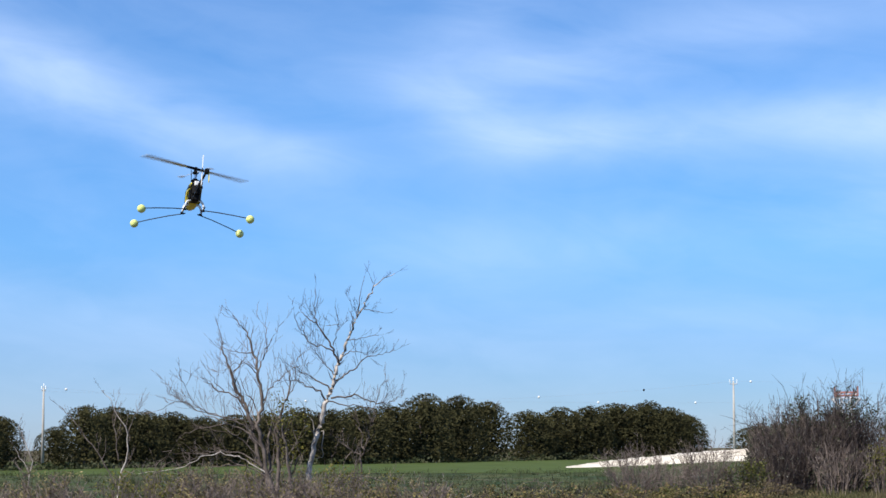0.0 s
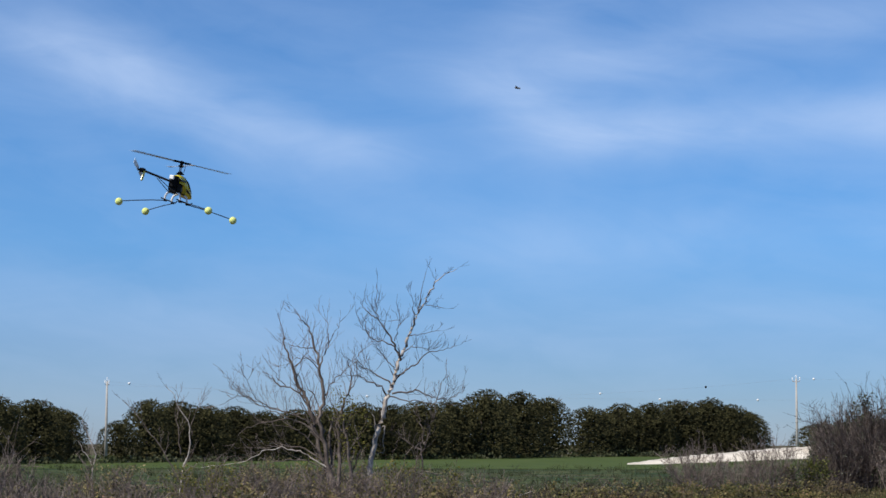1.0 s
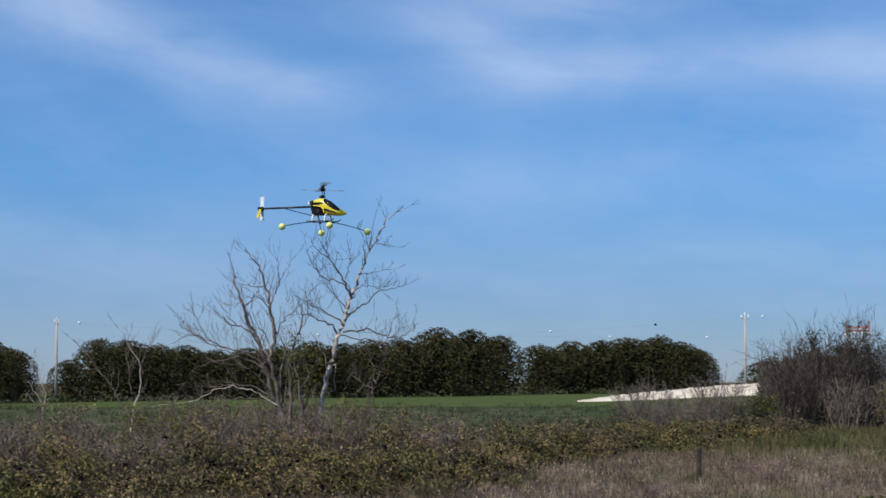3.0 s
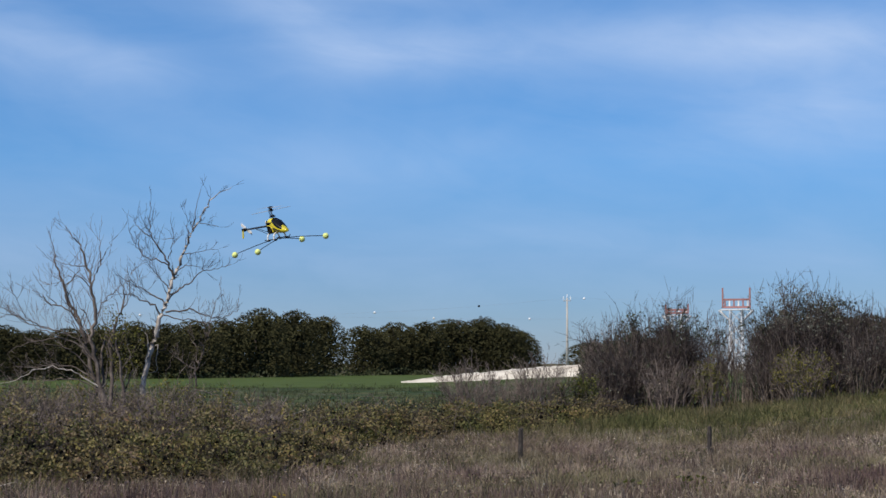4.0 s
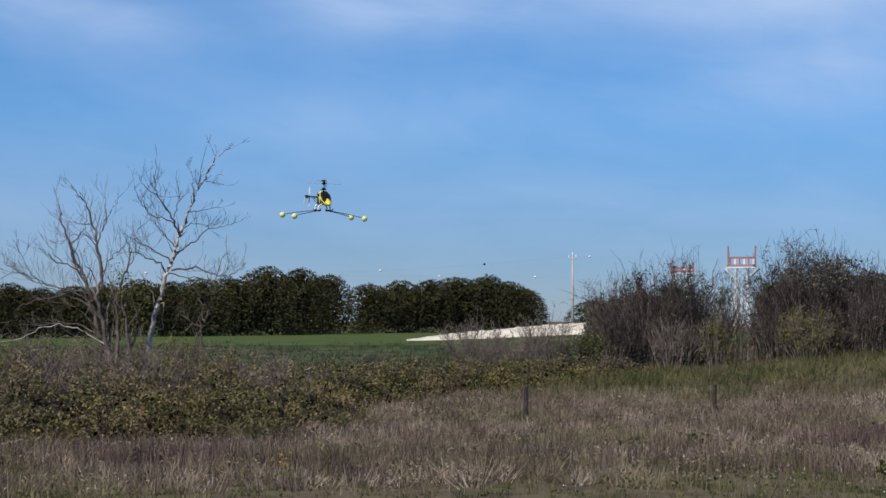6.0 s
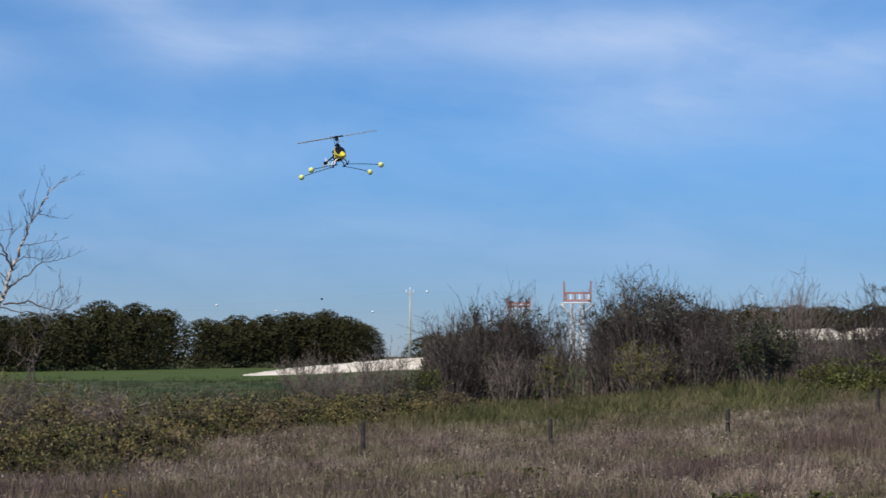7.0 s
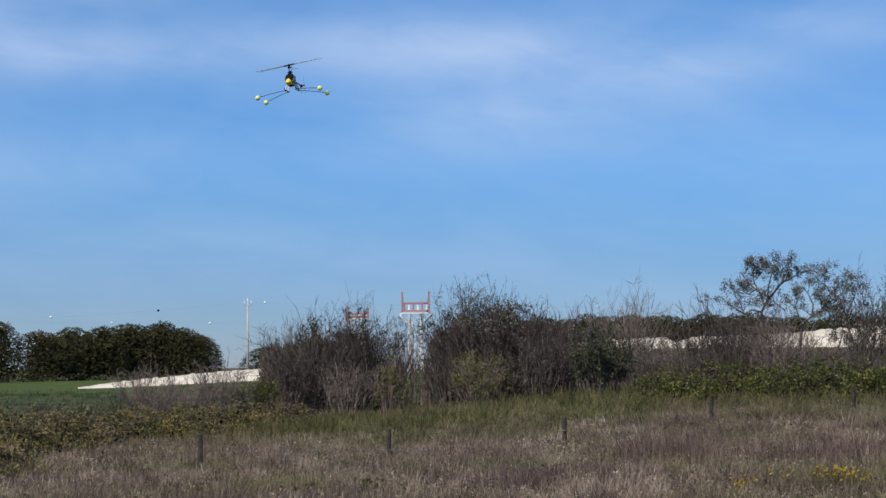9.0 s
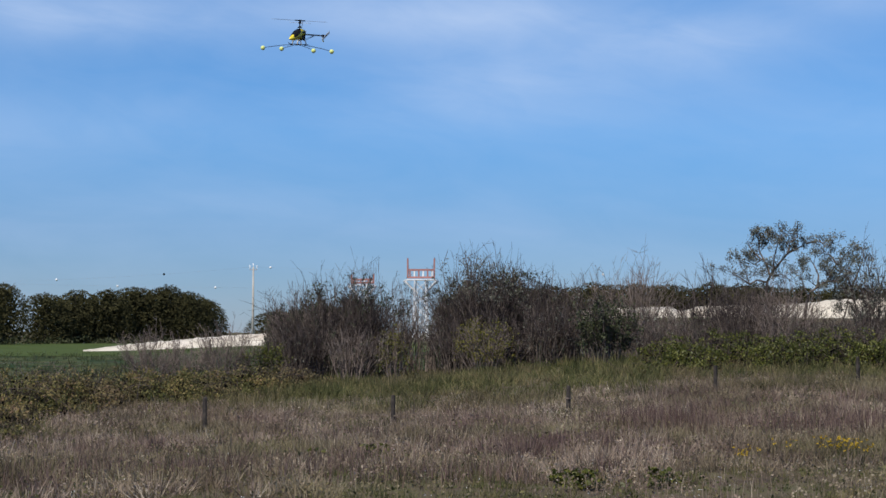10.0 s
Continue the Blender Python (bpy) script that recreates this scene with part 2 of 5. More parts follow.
def height(x, y):
    """The lie of the land: level near the eye, a low rise beyond the fence, a little higher to the right."""
    x, y = np.asarray(x, dtype=float), np.asarray(y, dtype=float)
    d = np.hypot(x, y)
    z = 0.55 * smooth01(3, 13, x) * smooth01(18, 34, y) * (1 - smooth01(70, 120, d))
    z = z + 0.32 * smooth01(34, 48, d) * (1 - smooth01(60, 100, d)) * smooth01(-6, 2, x)
    z = z + 0.05 * np.sin(x * 0.55 + 1.3) * np.sin(y * 0.41) * (1 - smooth01(60, 100, d))
    az = np.degrees(np.arctan2(x, y))
    z = z + 0.6 * smooth01(-2.5, 4.5, az) * smooth01(100, 150, d) * (1 - smooth01(210, 260, d)) * (y > 0)
    z = z + 2.5 * smooth01(7.5, 14, az) * smooth01(95, 168, d) * (1 - smooth01(200, 280, d)) * (1 - smooth01(60, 80, az)) * (y > 0)
    return z


def tubes(lines, sides=4):
    """One mesh of tapered tubes from polylines [(points, radii)]."""
    verts, faces, base = [], [], 0
    for pts, rad in lines:
        pts = np.asarray(pts, dtype=float)
        n = len(pts)
        tan = np.gradient(pts, axis=0)
        tan /= np.linalg.norm(tan, axis=1)[:, None] + 1e-9
        ref = np.where(np.abs(tan[:, 2:3]) > 0.9, np.array([[1.0, 0, 0]]), np.array([[0, 0, 1.0]]))
        u = np.cross(tan, ref)
        u /= np.linalg.norm(u, axis=1)[:, None] + 1e-9
        w = np.cross(tan, u)
        ang = np.arange(sides) * 2 * math.pi / sides
        ring = pts[:, None, :] + np.asarray(rad)[:, None, None] * (u[:, None, :] * np.cos(ang)[None, :, None] + w[:, None, :] * np.sin(ang)[None, :, None])
        verts.append(ring.reshape(-1, 3))
        i = np.arange(n - 1)[:, None] * sides
        j = np.arange(sides)[None, :]
        k = (j + 1) % sides
        faces.append(np.stack([i + j, i + k, i + sides + k, i + sides + j], -1).reshape(-1, 4) + base)
        base += n * sides
    return np.concatenate(verts), np.concatenate(faces)


def grow(rng, start, way, length, radius, depth, lines, bend=0.25, lift=0.15, fork=(2, 4), shrink=0.62, spread=0.75, tip=0.0025, steps=6):
    """A limb with its side shoots, as polylines; returns the ends of the last shoots."""
    pts, rad, p, d = [np.array(start, dtype=float)], [radius], np.array(start, dtype=float), np.array(way, dtype=float)
    d /= np.linalg.norm(d)
    ends = []
    for i in range(steps):
        d = d + rng.normal(0, bend, 3) * 0.6 + np.array([0, 0, lift * 0.5])
        d /= np.linalg.norm(d)
        p = p + d * length / steps
        pts.append(p.copy())
        rad.append(max(radius * (1 - 0.75 * (i + 1) / steps), tip))
        if depth > 0 and i >= 1:
            for _ in range(rng.integers(0, 2) if i < steps - 1 else rng.integers(*fork)):
                side = rng.normal(0, 1, 3)
                side -= d * side.dot(d)
                side /= np.linalg.norm(side) + 1e-9
                way2 = d + side * spread * rng.uniform(0.6, 1.3)
                ends += grow(rng, p, way2, length * shrink * rng.uniform(0.65, 1.15), max(rad[-1] * 0.75, tip), depth - 1, lines, bend, lift, fork, shrink, spread, tip, max(3, steps - 2))
    lines.append((pts, rad))
    if depth == 0:
        ends += pts[2:]
    return ends


def leaves(rng, points, size, jitter, n_each, squash=1.0, flat=0.0):
    """Small folded leaves (two triangles each) scattered round points."""
    P = np.repeat(np.asarray(points, dtype=float), n_each, axis=0)
    n = len(P)
    P = P + rng.normal(0, 1, (n, 3)) * np.array([jitter, jitter, jitter * squash])
    a = rng.normal(0, 1, (n, 3))
    a[:, 2] *= (1 - flat)
    a /= np.linalg.norm(a, axis=1)[:, None]
    b = np.cross(a, rng.normal(0, 1, (n, 3)))
    b /= np.linalg.norm(b, axis=1)[:, None] + 1e-9
    s = size * rng.uniform(0.6, 1.35, (n, 1))
    c = np.cross(a, b)
    v = np.stack([P - a * s * 0.5, P + b * s * 0.28 + c * s * 0.08, P + a * s * 0.5, P - b * s * 0.28 + c * s * 0.08], 1).reshape(-1, 3)
    f = np.arange(n)[:, None] * 4 + np.array([[0, 1, 2, 3]])
    return v, f


def blades(rng, x, y, h, w, lean, z0):
    """Grass: each blade a bent strip of two quads and a tip."""
    n = len(x)
    ang = rng.uniform(0, 2 * math.pi, n)
    la = rng.uniform(0, 2 * math.pi, n)
    lx, ly = np.cos(la) * lean * h, np.sin(la) * lean * h
    ux, uy = np.cos(ang) * w * 0.5, np.sin(ang) * w * 0.5
    def at(sx, k, zz, s):
        return np.stack([x + lx * k + ux * sx, y + ly * k + uy * sx, z0 + h * zz], 1)
    v = np.stack([at(-1, 0, -0.05, 1), at(1, 0, -0.05, 1), at(0.75, 0.3, 0.55, 1), at(-0.75, 0.3, 0.55, 1), at(0.15, 1.0, 0.97, 1), at(-0.15, 1.0, 0.97, 1)], 1).reshape(-1, 3)
    i = np.arange(n)[:, None] * 6
    f = np.concatenate([i + np.array([[0, 1, 2, 3]]), i + np.array([[3, 2, 4, 5]])])
    return v, f


def tufts(rng, cx, cy, tall, reach, per, w):
    """Grass tufts: blades that fan out from each root, one tapered strip each."""
    n = len(cx) * per
    x0, y0, h = np.repeat(cx, per), np.repeat(cy, per), np.repeat(tall, per) * rng.uniform(0.45, 1.1, n)
    r = np.repeat(reach, per)
    a, q = rng.uniform(0, 2 * math.pi, n), np.sqrt(rng.uniform(0, 1, n))
    bx, by = x0 + np.cos(a) * q * r * 0.55, y0 + np.sin(a) * q * r * 0.55
    a2 = a + rng.normal(0, 0.6, n)
    tx, ty = bx + np.cos(a2) * r * q * rng.uniform(0.2, 1.0, n), by + np.sin(a2) * r * q * rng.uniform(0.2, 1.0, n)
    h = h * (1.05 - 0.35 * q)
    z = height(bx, by)
    b = rng.uniform(0, 2 * math.pi, n)
    ww = w * rng.uniform(0.6, 1.4, n)
    ux, uy = np.cos(b) * ww * 0.5, np.sin(b) * ww * 0.5
    v = np.stack([np.stack([bx - ux, by - uy, z - 0.02], 1), np.stack([bx + ux, by + uy, z - 0.02], 1),
                  np.stack([tx + ux * 0.3, ty + uy * 0.3, z + h], 1), np.stack([tx - ux * 0.3, ty - uy * 0.3, z + h], 1)], 1).reshape(-1, 3)
    return v, np.arange(n)[:, None] * 4 + np.array([[0, 1, 2, 3]])


def cyl(bm, a, b, r1, r2=None, seg=10, caps=True):
    a, b = Vector(a), Vector(b)
    d = b - a
    m = Matrix.Translation((a + b) / 2) @ d.to_track_quat("Z", "Y").to_matrix().to_4x4()
    bmesh.ops.create_cone(bm, cap_ends=caps, segments=seg, radius1=r1, radius2=r1 if r2 is None else r2, depth=d.length, matrix=m)


def block(bm, c, s, m=None, bevel=0.0):
    r = bmesh.ops.create_cube(bm, size=1.0, matrix=(m or Matrix()) @ Matrix.Translation(c) @ Matrix.Diagonal((*s, 1)))
    if bevel:
        es = list({e for v in r["verts"] for e in v.link_edges})
        bmesh.ops.bevel(bm, geom=es, offset=bevel, segments=2, profile=0.5, affect="EDGES")


# ---- land ----
def polar_sheet(name, mat, r0, r1, nr, a0, a1, na, lift, label):
    rad = np.geomspace(r0, r1, nr)
    ang = np.radians(np.linspace(a0, a1, na))
    A, R = np.meshgrid(ang, rad)
    x, y = R * np.sin(A) + 0.4, R * np.cos(A)
    v = np.stack([x, y, height(x, y) + lift], -1).reshape(-1, 3)
    i = np.arange(nr - 1)[:, None] * na + np.arange(na - 1)[None, :]
    f = np.stack([i, i + na, i + na + 1, i + 1], -1).reshape(-1, 4)[:, ::-1].copy()
    o = mesh_object(name, v, f, mat, smooth=True)
    return tagged(o, label, kind="structure")


polar_sheet("ground", M["ground"], 0.01, 4200, 120, -180, 180, 241, 0.0, "level ground of dry matted turf and soil")
polar_sheet("field", M["field"], 128, 268, 40, -50, 9.5, 161, 0.06, "far field of young bright green crop")
polar_sheet("meadow", M["near_field"], 56, 130, 40, -50, 50, 181, 0.03, "rank dark green meadow beyond the hedge")


def bank(name, az0, az1, d, profile, label):
    """A long bank of pale gravel; profile gives crest heights along it."""
    rng = np.random.default_rng(5)
    na, nr = 90, 9
    v = []
    for i in range(na):
        s = i / (na - 1)
        az = az0 + (az1 - az0) * s
        h = float(np.interp(s, [p[0] for p in profile], [p[1] for p in profile]))
        h *= 1 + rng.normal(0, 0.02)
        for j in range(nr):
            q = j / (nr - 1)
            dd = d + 9.0 * q
            x, y = spot(az, dd)
            up = math.sin(math.pi * min(q * 1.15, 1)) ** 0.6 if q < 0.88 else 0.0
            z = float(height(x, y)) + h * up + rng.normal(0, 0.03) * (h > 0.1)
            v.append((x, y, z if up else z - 0.4))
    f = [(i * nr + j, (i + 1) * nr + j, (i + 1) * nr + j + 1, i * nr + j + 1) for i in range(na - 1) for j in range(nr - 1)]
    o = mesh_object(name, v, f, M["sand"], smooth=True)
    return tagged(o, label, "bank", kind="structure")


bank("gravel_bank", -2.2, 7.0, 158, [(0, 0.12), (0.12, 0.5), (0.35, 0.85), (0.6, 1.05), (1, 1.15)], "low bank of pale bare gravel beside the field")
bank("gravel_bank_high", 12.55, 25.0, 172, [(0, 0.9), (0.21, 1.05), (0.235, 0.5), (0.27, 1.1), (0.5, 1.3), (0.6, 1.75), (0.75, 1.9), (1, 2.0)], "higher bank of pale bare gravel behind the bushes")


# ---- pines ----
def make_pine(seed, wide, tall):
    rng = np.random.default_rng(seed)
    tree = empty("pine_tree")
    trunk = []
    grow(rng, (0, 0, -0.2), (rng.normal(0, 0.05), 0, 1), tall * 0.8, 0.19, 1, trunk, 0.08, 0.1, (2, 4), 0.4, 0.9, 0.03)
    mesh_object("trunk", *tubes(trunk, 6), M["bark_dark"], tree)
    # a broad low dome with a scalloped skin of upturned needle sprays round a dense shaded heart
    n = 4300
    a, hz = rng.uniform(0, 2 * math.pi, n), 0.03 + 0.97 * rng.uniform(0, 1, n) ** 0.85
    env = np.sqrt(np.clip(1 - (np.abs(hz - 0.34) / np.where(hz > 0.34, 0.66, 0.62)) ** 2.3, 0, 1))
    # each bough swells the skin a little
    lump = np.zeros(n)
    for ba, bh, bs in zip(rng.uniform(0, 2 * math.pi, 70), rng.uniform(0.02, 0.98, 70), rng.uniform(0.07, 0.17, 70)):
        da = (a - ba + math.pi) % (2 * math.pi) - math.pi
        lump = np.maximum(lump, np.exp(-((da * 0.5 * env) ** 2 + ((hz - bh) * 0.9) ** 2) / bs ** 2) * rng.uniform(0.6, 1.0))
    r = wide * 0.5 * env * (0.76 + 0.26 * lump) * rng.uniform(0.88, 1.05, n)
    P = np.stack([r * np.cos(a), r * np.sin(a), tall * hz * (0.93 + 0.08 * lump)], 1)
    v, f = leaves(rng, P, 0.28, 0.12, 1, 1.2)
    q = rng.uniform(0, 0.82, 1100)
    k = rng.integers(0, n, 1100)
    v2, f2 = leaves(rng, P[k] * np.stack([q, q, np.full(1100, 0.93)], 1), wide * 0.085, 0.05, 1)
    v, f = np.concatenate([v, v2]), np.concatenate([f, f2 + len(v)])
    v[:, 2] = np.maximum(v[:, 2], 0.05)
    mesh_object("crown", v, f, M["needle"], tree)
    return tagged(tree, "dense dark green rounded pine at the field's far edge", "tree", "pines of the grove")


PINES = [make_pine(11, 8.0, 9.0), make_pine(12, 8.6, 9.0), make_pine(13, 7.6, 9.0), make_pine(14, 9.0, 9.0)]
# azimuth and height of each pine of the grove
GROVE = [(-23.4, 8.0), (-22.3, 8.3), (-20.7, 8.3), (-19.6, 7.9), (-18.7, 6.4), (-17.2, 5.0), (-16.4, 8.0), (-15.5, 7.8), (-14.6, 7.2), (-13.8, 7.0),
         (-12.9, 6.4), (-12.0, 6.7), (-11.1, 7.0), (-10.1, 7.6), (-9.2, 7.4), (-8.3, 7.8), (-7.4, 8.0), (-6.4, 9.5), (-5.4, 9.3), (-4.5, 8.4),
         (-3.3, 7.1), (-2.4, 7.5), (-1.5, 7.7), (-0.7, 8.0), (0.15, 8.3), (0.9, 7.4), (1.4, 6.3)]
rng = np.random.default_rng(3)
used = set()
for i, (az, h) in enumerate(GROVE + [(3.4, 5.0), (4.2, 5.3), (5.2, 5.6), (9.2, 9.0), (10.4, 8.7), (11.5, 9.2), (12.9, 9.6), (14.1, 9.6), (15.2, 9.3), (16.5, 9.7), (17.7, 9.4), (19.0, 9.0), (20.4, 9.2), (21.8, 9.4), (23.2, 9.4), (9.8, 8.6), (11.0, 8.6), (12.2, 8.8), (13.5, 9.2), (14.7, 9.2), (15.9, 8.8), (17.1, 9.3), (18.4, 8.8), (19.7, 8.6), (21.1, 8.8)] + [(a + 0.45, h * 0.86) for a, h in GROVE if not -5.0 < a < -4.0 and not -19 < a < -17 and a < 1]):
    base = PINES[i % 4]
    edge = float(np.interp(az, [-24, -17.8, -14.8, -6.7, -2.3, 1.5], [150, 166, 181, 220, 266, 276]))
    far = len(GROVE) <= i < len(GROVE) + 25
    d = (300 if far else edge + (6 if i > len(GROVE) else 0)) + rng.uniform(-4, 4)
    x, y = spot(az, d)
    s = h / 8.9 if far else 1.7 / 8.9 + (h - 1.7) / 8.9 * d / 278
    wide = (d / 290) * 0.92 if -4.9 < az < -4.2 or -19 < az < -17 or az > 0.8 and not far else 1.28 * d / 290
    m = pose(x, y, float(height(x, y)) - 0.1, 0, 0, rng.uniform(0, 360)) @ Matrix.Diagonal((s * 0.3 + 0.7 * wide, s * 0.3 + 0.7 * wide, s, 1))
    if i < 4:
        base.matrix_basis = m
    else:
        c = copy_thing(base, m)
        c.scale = m.to_scale()


# ---- undergrowth at the pines' feet ----
def stuff(name, v, f, mat, label, category):
    return tagged(mesh_object(name, v, f, mat), label, category, kind="stuff")


rng = np.random.default_rng(21)
n = 9000
az = rng.uniform(-26, 26, n)
d = np.interp(az, [-24, -17.8, -14.8, -6.7, -2.3, 1.5, 8], [146, 161, 176, 214, 259, 269, 280]) + rng.uniform(-4, 4, n)
x, y = d * np.sin(np.radians(az)), d * np.cos(np.radians(az))
hh = (0.4 + 0.9 * (np.sin(az * 2.1) * np.sin(az * 5.3 + 1) * 0.5 + 0.5)) * d / 270
v, f = leaves(rng, np.stack([x, y, height(x, y) + rng.uniform(0.0, 1, n) * hh], 1), 0.35, 0.08, 1)
stuff("scrub", v, f, M["weeds"], "low dull green scrub at the foot of the pines", "scrub")


# ---- weeds between hedge and field ----
rng = np.random.default_rng(22)
n = 3600
az, d = rng.uniform(-26, 26, n), 57 + 88 * rng.uniform(0, 1, n) ** 1.7
x, y = d * np.sin(np.radians(az)), d * np.cos(np.radians(az))
lump = 0.5 + 0.5 * np.sin(x * 0.55 + 2 * np.sin(y * 0.13)) * np.sin(y * 0.31 + 1.0 + np.sin(x * 0.23))
v, f = tufts(rng, x, y, (0.12 + 0.4 * lump) * rng.uniform(0.6, 1.2, n), 0.3 + 0.4 * rng.uniform(0, 1, n), 14, 0.035)
stuff("field_weeds", v, f, M["weeds"], "uneven belt of dark green weeds before the crop", "weeds")


# ---- bushes ----
def tube_batch(P, R, sides=3):
    """One mesh of tapered tubes along polylines of one length: P (n, k, 3), R (n, k)."""
    n, k, _ = P.shape
    tan = np.gradient(P, axis=1)
    tan /= np.linalg.norm(tan, axis=2)[..., None] + 1e-9
    ref = np.where(np.abs(tan[..., 2:3]) > 0.9, np.array([1.0, 0, 0]), np.array([0, 0, 1.0]))
    u = np.cross(tan, ref)
    u /= np.linalg.norm(u, axis=2)[..., None] + 1e-9
    w = np.cross(tan, u)
    a = np.arange(sides) * 2 * math.pi / sides
    v = P[:, :, None, :] + R[:, :, None, None] * (u[:, :, None, :] * np.cos(a)[:, None] + w[:, :, None, :] * np.sin(a)[:, None])
    i = (np.arange(n) * k * sides)[:, None, None] + (np.arange(k - 1) * sides)[None, :, None]
    j = np.arange(sides)[None, None, :]
    jn = (j + 1) % sides
    f = np.stack([i + j, i + jn, i + sides + jn, i + sides + j], -1).reshape(-1, 4)
    return v.reshape(-1, 3), f


def shoots(rng, P, R, each, low, length, wild, lift, k=4):
    """Side shoots from points along polylines; lengths in metres."""
    n, m, _ = P.shape
    who = np.repeat(np.arange(n), each)
    s = rng.uniform(low, 0.97, len(who)) * (m - 1)
    i = np.minimum(s.astype(int), m - 2)
    q = (s - i)[:, None]
    base = P[who, i] * (1 - q) + P[who, i + 1] * q
    way = P[who, i + 1] - P[who, i]
    way /= np.linalg.norm(way, axis=1)[:, None] + 1e-9
    way = way + rng.normal(0, wild, (len(who), 3)) + np.array([0, 0, lift])
    way /= np.linalg.norm(way, axis=1)[:, None]
    step = way * (rng.uniform(*length, len(who)) / (k - 1))[:, None]
    out = [base]
    for _ in range(k - 1):
        step = step + rng.normal(0, 0.22, step.shape) * np.linalg.norm(step, axis=1)[:, None]
        out.append(out[-1] + step)
    r = np.maximum(R[who, i] * 0.6, 0.005)
    return np.stack(out, 1), r[:, None] * np.linspace(1, 0.5, k)[None, :]


def bush(name, az, d, wide, tall, stems, seed, label, wood="twig_dark", leaf=None, n_leaf=0, leaf_size=0.06, leaf_low=0.0, leaf_high=1.0, upright=1.0, group="", thick=0.015, jitter=0.05, category="bush", twigs=7):
    """A dome of many stems from one foot, each with side twigs and fine shoots."""
    rng = np.random.default_rng(seed)
    x0, y0 = spot(az, d)
    thing = empty(name, pose(x0, y0, float(height(x0, y0)), 0, 0, -az))
    n = max(4, int(stems * 1.25))
    a, q = rng.uniform(0, 2 * math.pi, n), np.sqrt(rng.uniform(0, 1, n))
    out = np.stack([np.cos(a), np.sin(a) * 0.85], 1) * (wide * 0.5 * q)[:, None]
    top = tall * np.sqrt(1 - 0.62 * q ** 2) * rng.uniform(0.68, 1.0, n)
    s = np.linspace(0, 1, 7)
    bend = rng.uniform(0.9, 1.7, n)[:, None] * upright
    foot = np.stack([np.cos(a), np.sin(a)], 1) * (wide * 0.22 * q)[:, None]
    P = np.zeros((n, 7, 3))
    P[:, :, :2] = foot[:, None, :] + (out / upright - foot)[:, None, :] * (s[None, :] ** bend)[:, :, None]
    P[:, :, 2] = -0.05 + (top + 0.05)[:, None] * s[None, :]
    P[:, 1:] += rng.normal(0, tall * 0.016, (n, 6, 3)).cumsum(1)
    R = (thick * rng.uniform(0.6, 1.25, n))[:, None] * np.linspace(1, 0.35, 7)[None, :]
    P2, R2 = shoots(rng, P, R, twigs, 0.3, (tall * 0.10, tall * 0.26), 0.45, 0.22, 3)
    P3, R3 = shoots(rng, P2, R2, 2, 0.25, (tall * 0.05, tall * 0.13), 0.5, 0.2, 2)
    mesh_object("twig_work", *tube_batch(P, R), M["bark_dark" if wood == "twig_dark" else "twig"], thing)
    (v2, f2), (v3, f3) = tube_batch(P2, R2), tube_batch(P3, R3)
    mesh_object("branchwork", np.concatenate([v2, v3]), np.concatenate([f2, f3 + len(v2)]), M[wood], thing)
    if leaf and n_leaf:
        E = np.concatenate([P3.reshape(-1, 3), P2[:, 1:].reshape(-1, 3)])
        crest = np.quantile(E[:, 2], 0.985)
        E = E[(E[:, 2] >= leaf_low * crest) & (E[:, 2] <= leaf_high * crest)]
        # leaves sit in sprays on some shoots and leave others bare
        pick = E[rng.integers(0, len(E), max(8, n_leaf // 7))]
        v, f = leaves(rng, pick, leaf_size, jitter, 7)
        mesh_object("foliage", v, f, M[leaf], thing)
    return tagged(thing, label, category, group)


bush("bush", 4.85, 53, 3.6, 2.9, 110, 31, "large tangled bush with bare grey-brown branches", leaf="dark_leaf", n_leaf=400, leaf_low=0.5, leaf_high=0.95, leaf_size=0.05)
for k, (az, d, w, h) in enumerate([(4.55, 54.0, 1.5, 2.6), (3.65, 54.5, 1.3, 1.9), (5.8, 54.0, 1.2, 2.5), (9.0, 54.2, 1.6, 2.9), (10.5, 54.5, 1.8, 2.8)]):
    bush("evergreen_shrub", az, d, w, h, 18, 320 + k, "dark spiky evergreen shrub among bare bushes", leaf="dark_leaf", n_leaf=5000, leaf_size=0.08, leaf_low=0.35, leaf_high=1.0, jitter=0.05, upright=1.3, group="evergreens in the hedge")
bush("bush", 6.2, 53.5, 2.3, 3.0, 56, 33, "bare grey-brown bush with dark dense tips", leaf="dark_leaf", n_leaf=1200, leaf_low=0.6, leaf_size=0.06)
bush("bush", 7.7, 56, 2.2, 2.6, 34, 34, "thin pale grey bush with bare twigs", wood="twig")
bush("bush", 9.45, 53, 2.6, 3.3, 72, 35, "tall bush with grey-green leaves on bare branches", leaf="grey_leaf", n_leaf=2600, leaf_low=0.6, leaf_size=0.055)
bush("bush", 10.6, 54, 2.2, 3.0, 40, 36, "dense dark grey-green bush", leaf="dark_leaf", n_leaf=1500, leaf_low=0.3, leaf_size=0.08)
bush("bush", 11.9, 53, 2.2, 2.2, 44, 37, "bare brown bush with fine twigs", leaf="grey_leaf", n_leaf=900, leaf_size=0.06)
bush("yellow_bush", 9.7, 51, 2.1, 1.4, 34, 38, "small bush in fresh yellow-green leaf", wood="twig", leaf="yellow_leaf", n_leaf=2600, leaf_size=0.055, leaf_low=0.1)
bush("yellow_bush", 7.0, 51.5, 0.9, 1.5, 14, 39, "small bush with scattered yellow-green leaves", wood="twig", leaf="yellow_leaf", n_leaf=1000, leaf_size=0.05, leaf_low=0.1)
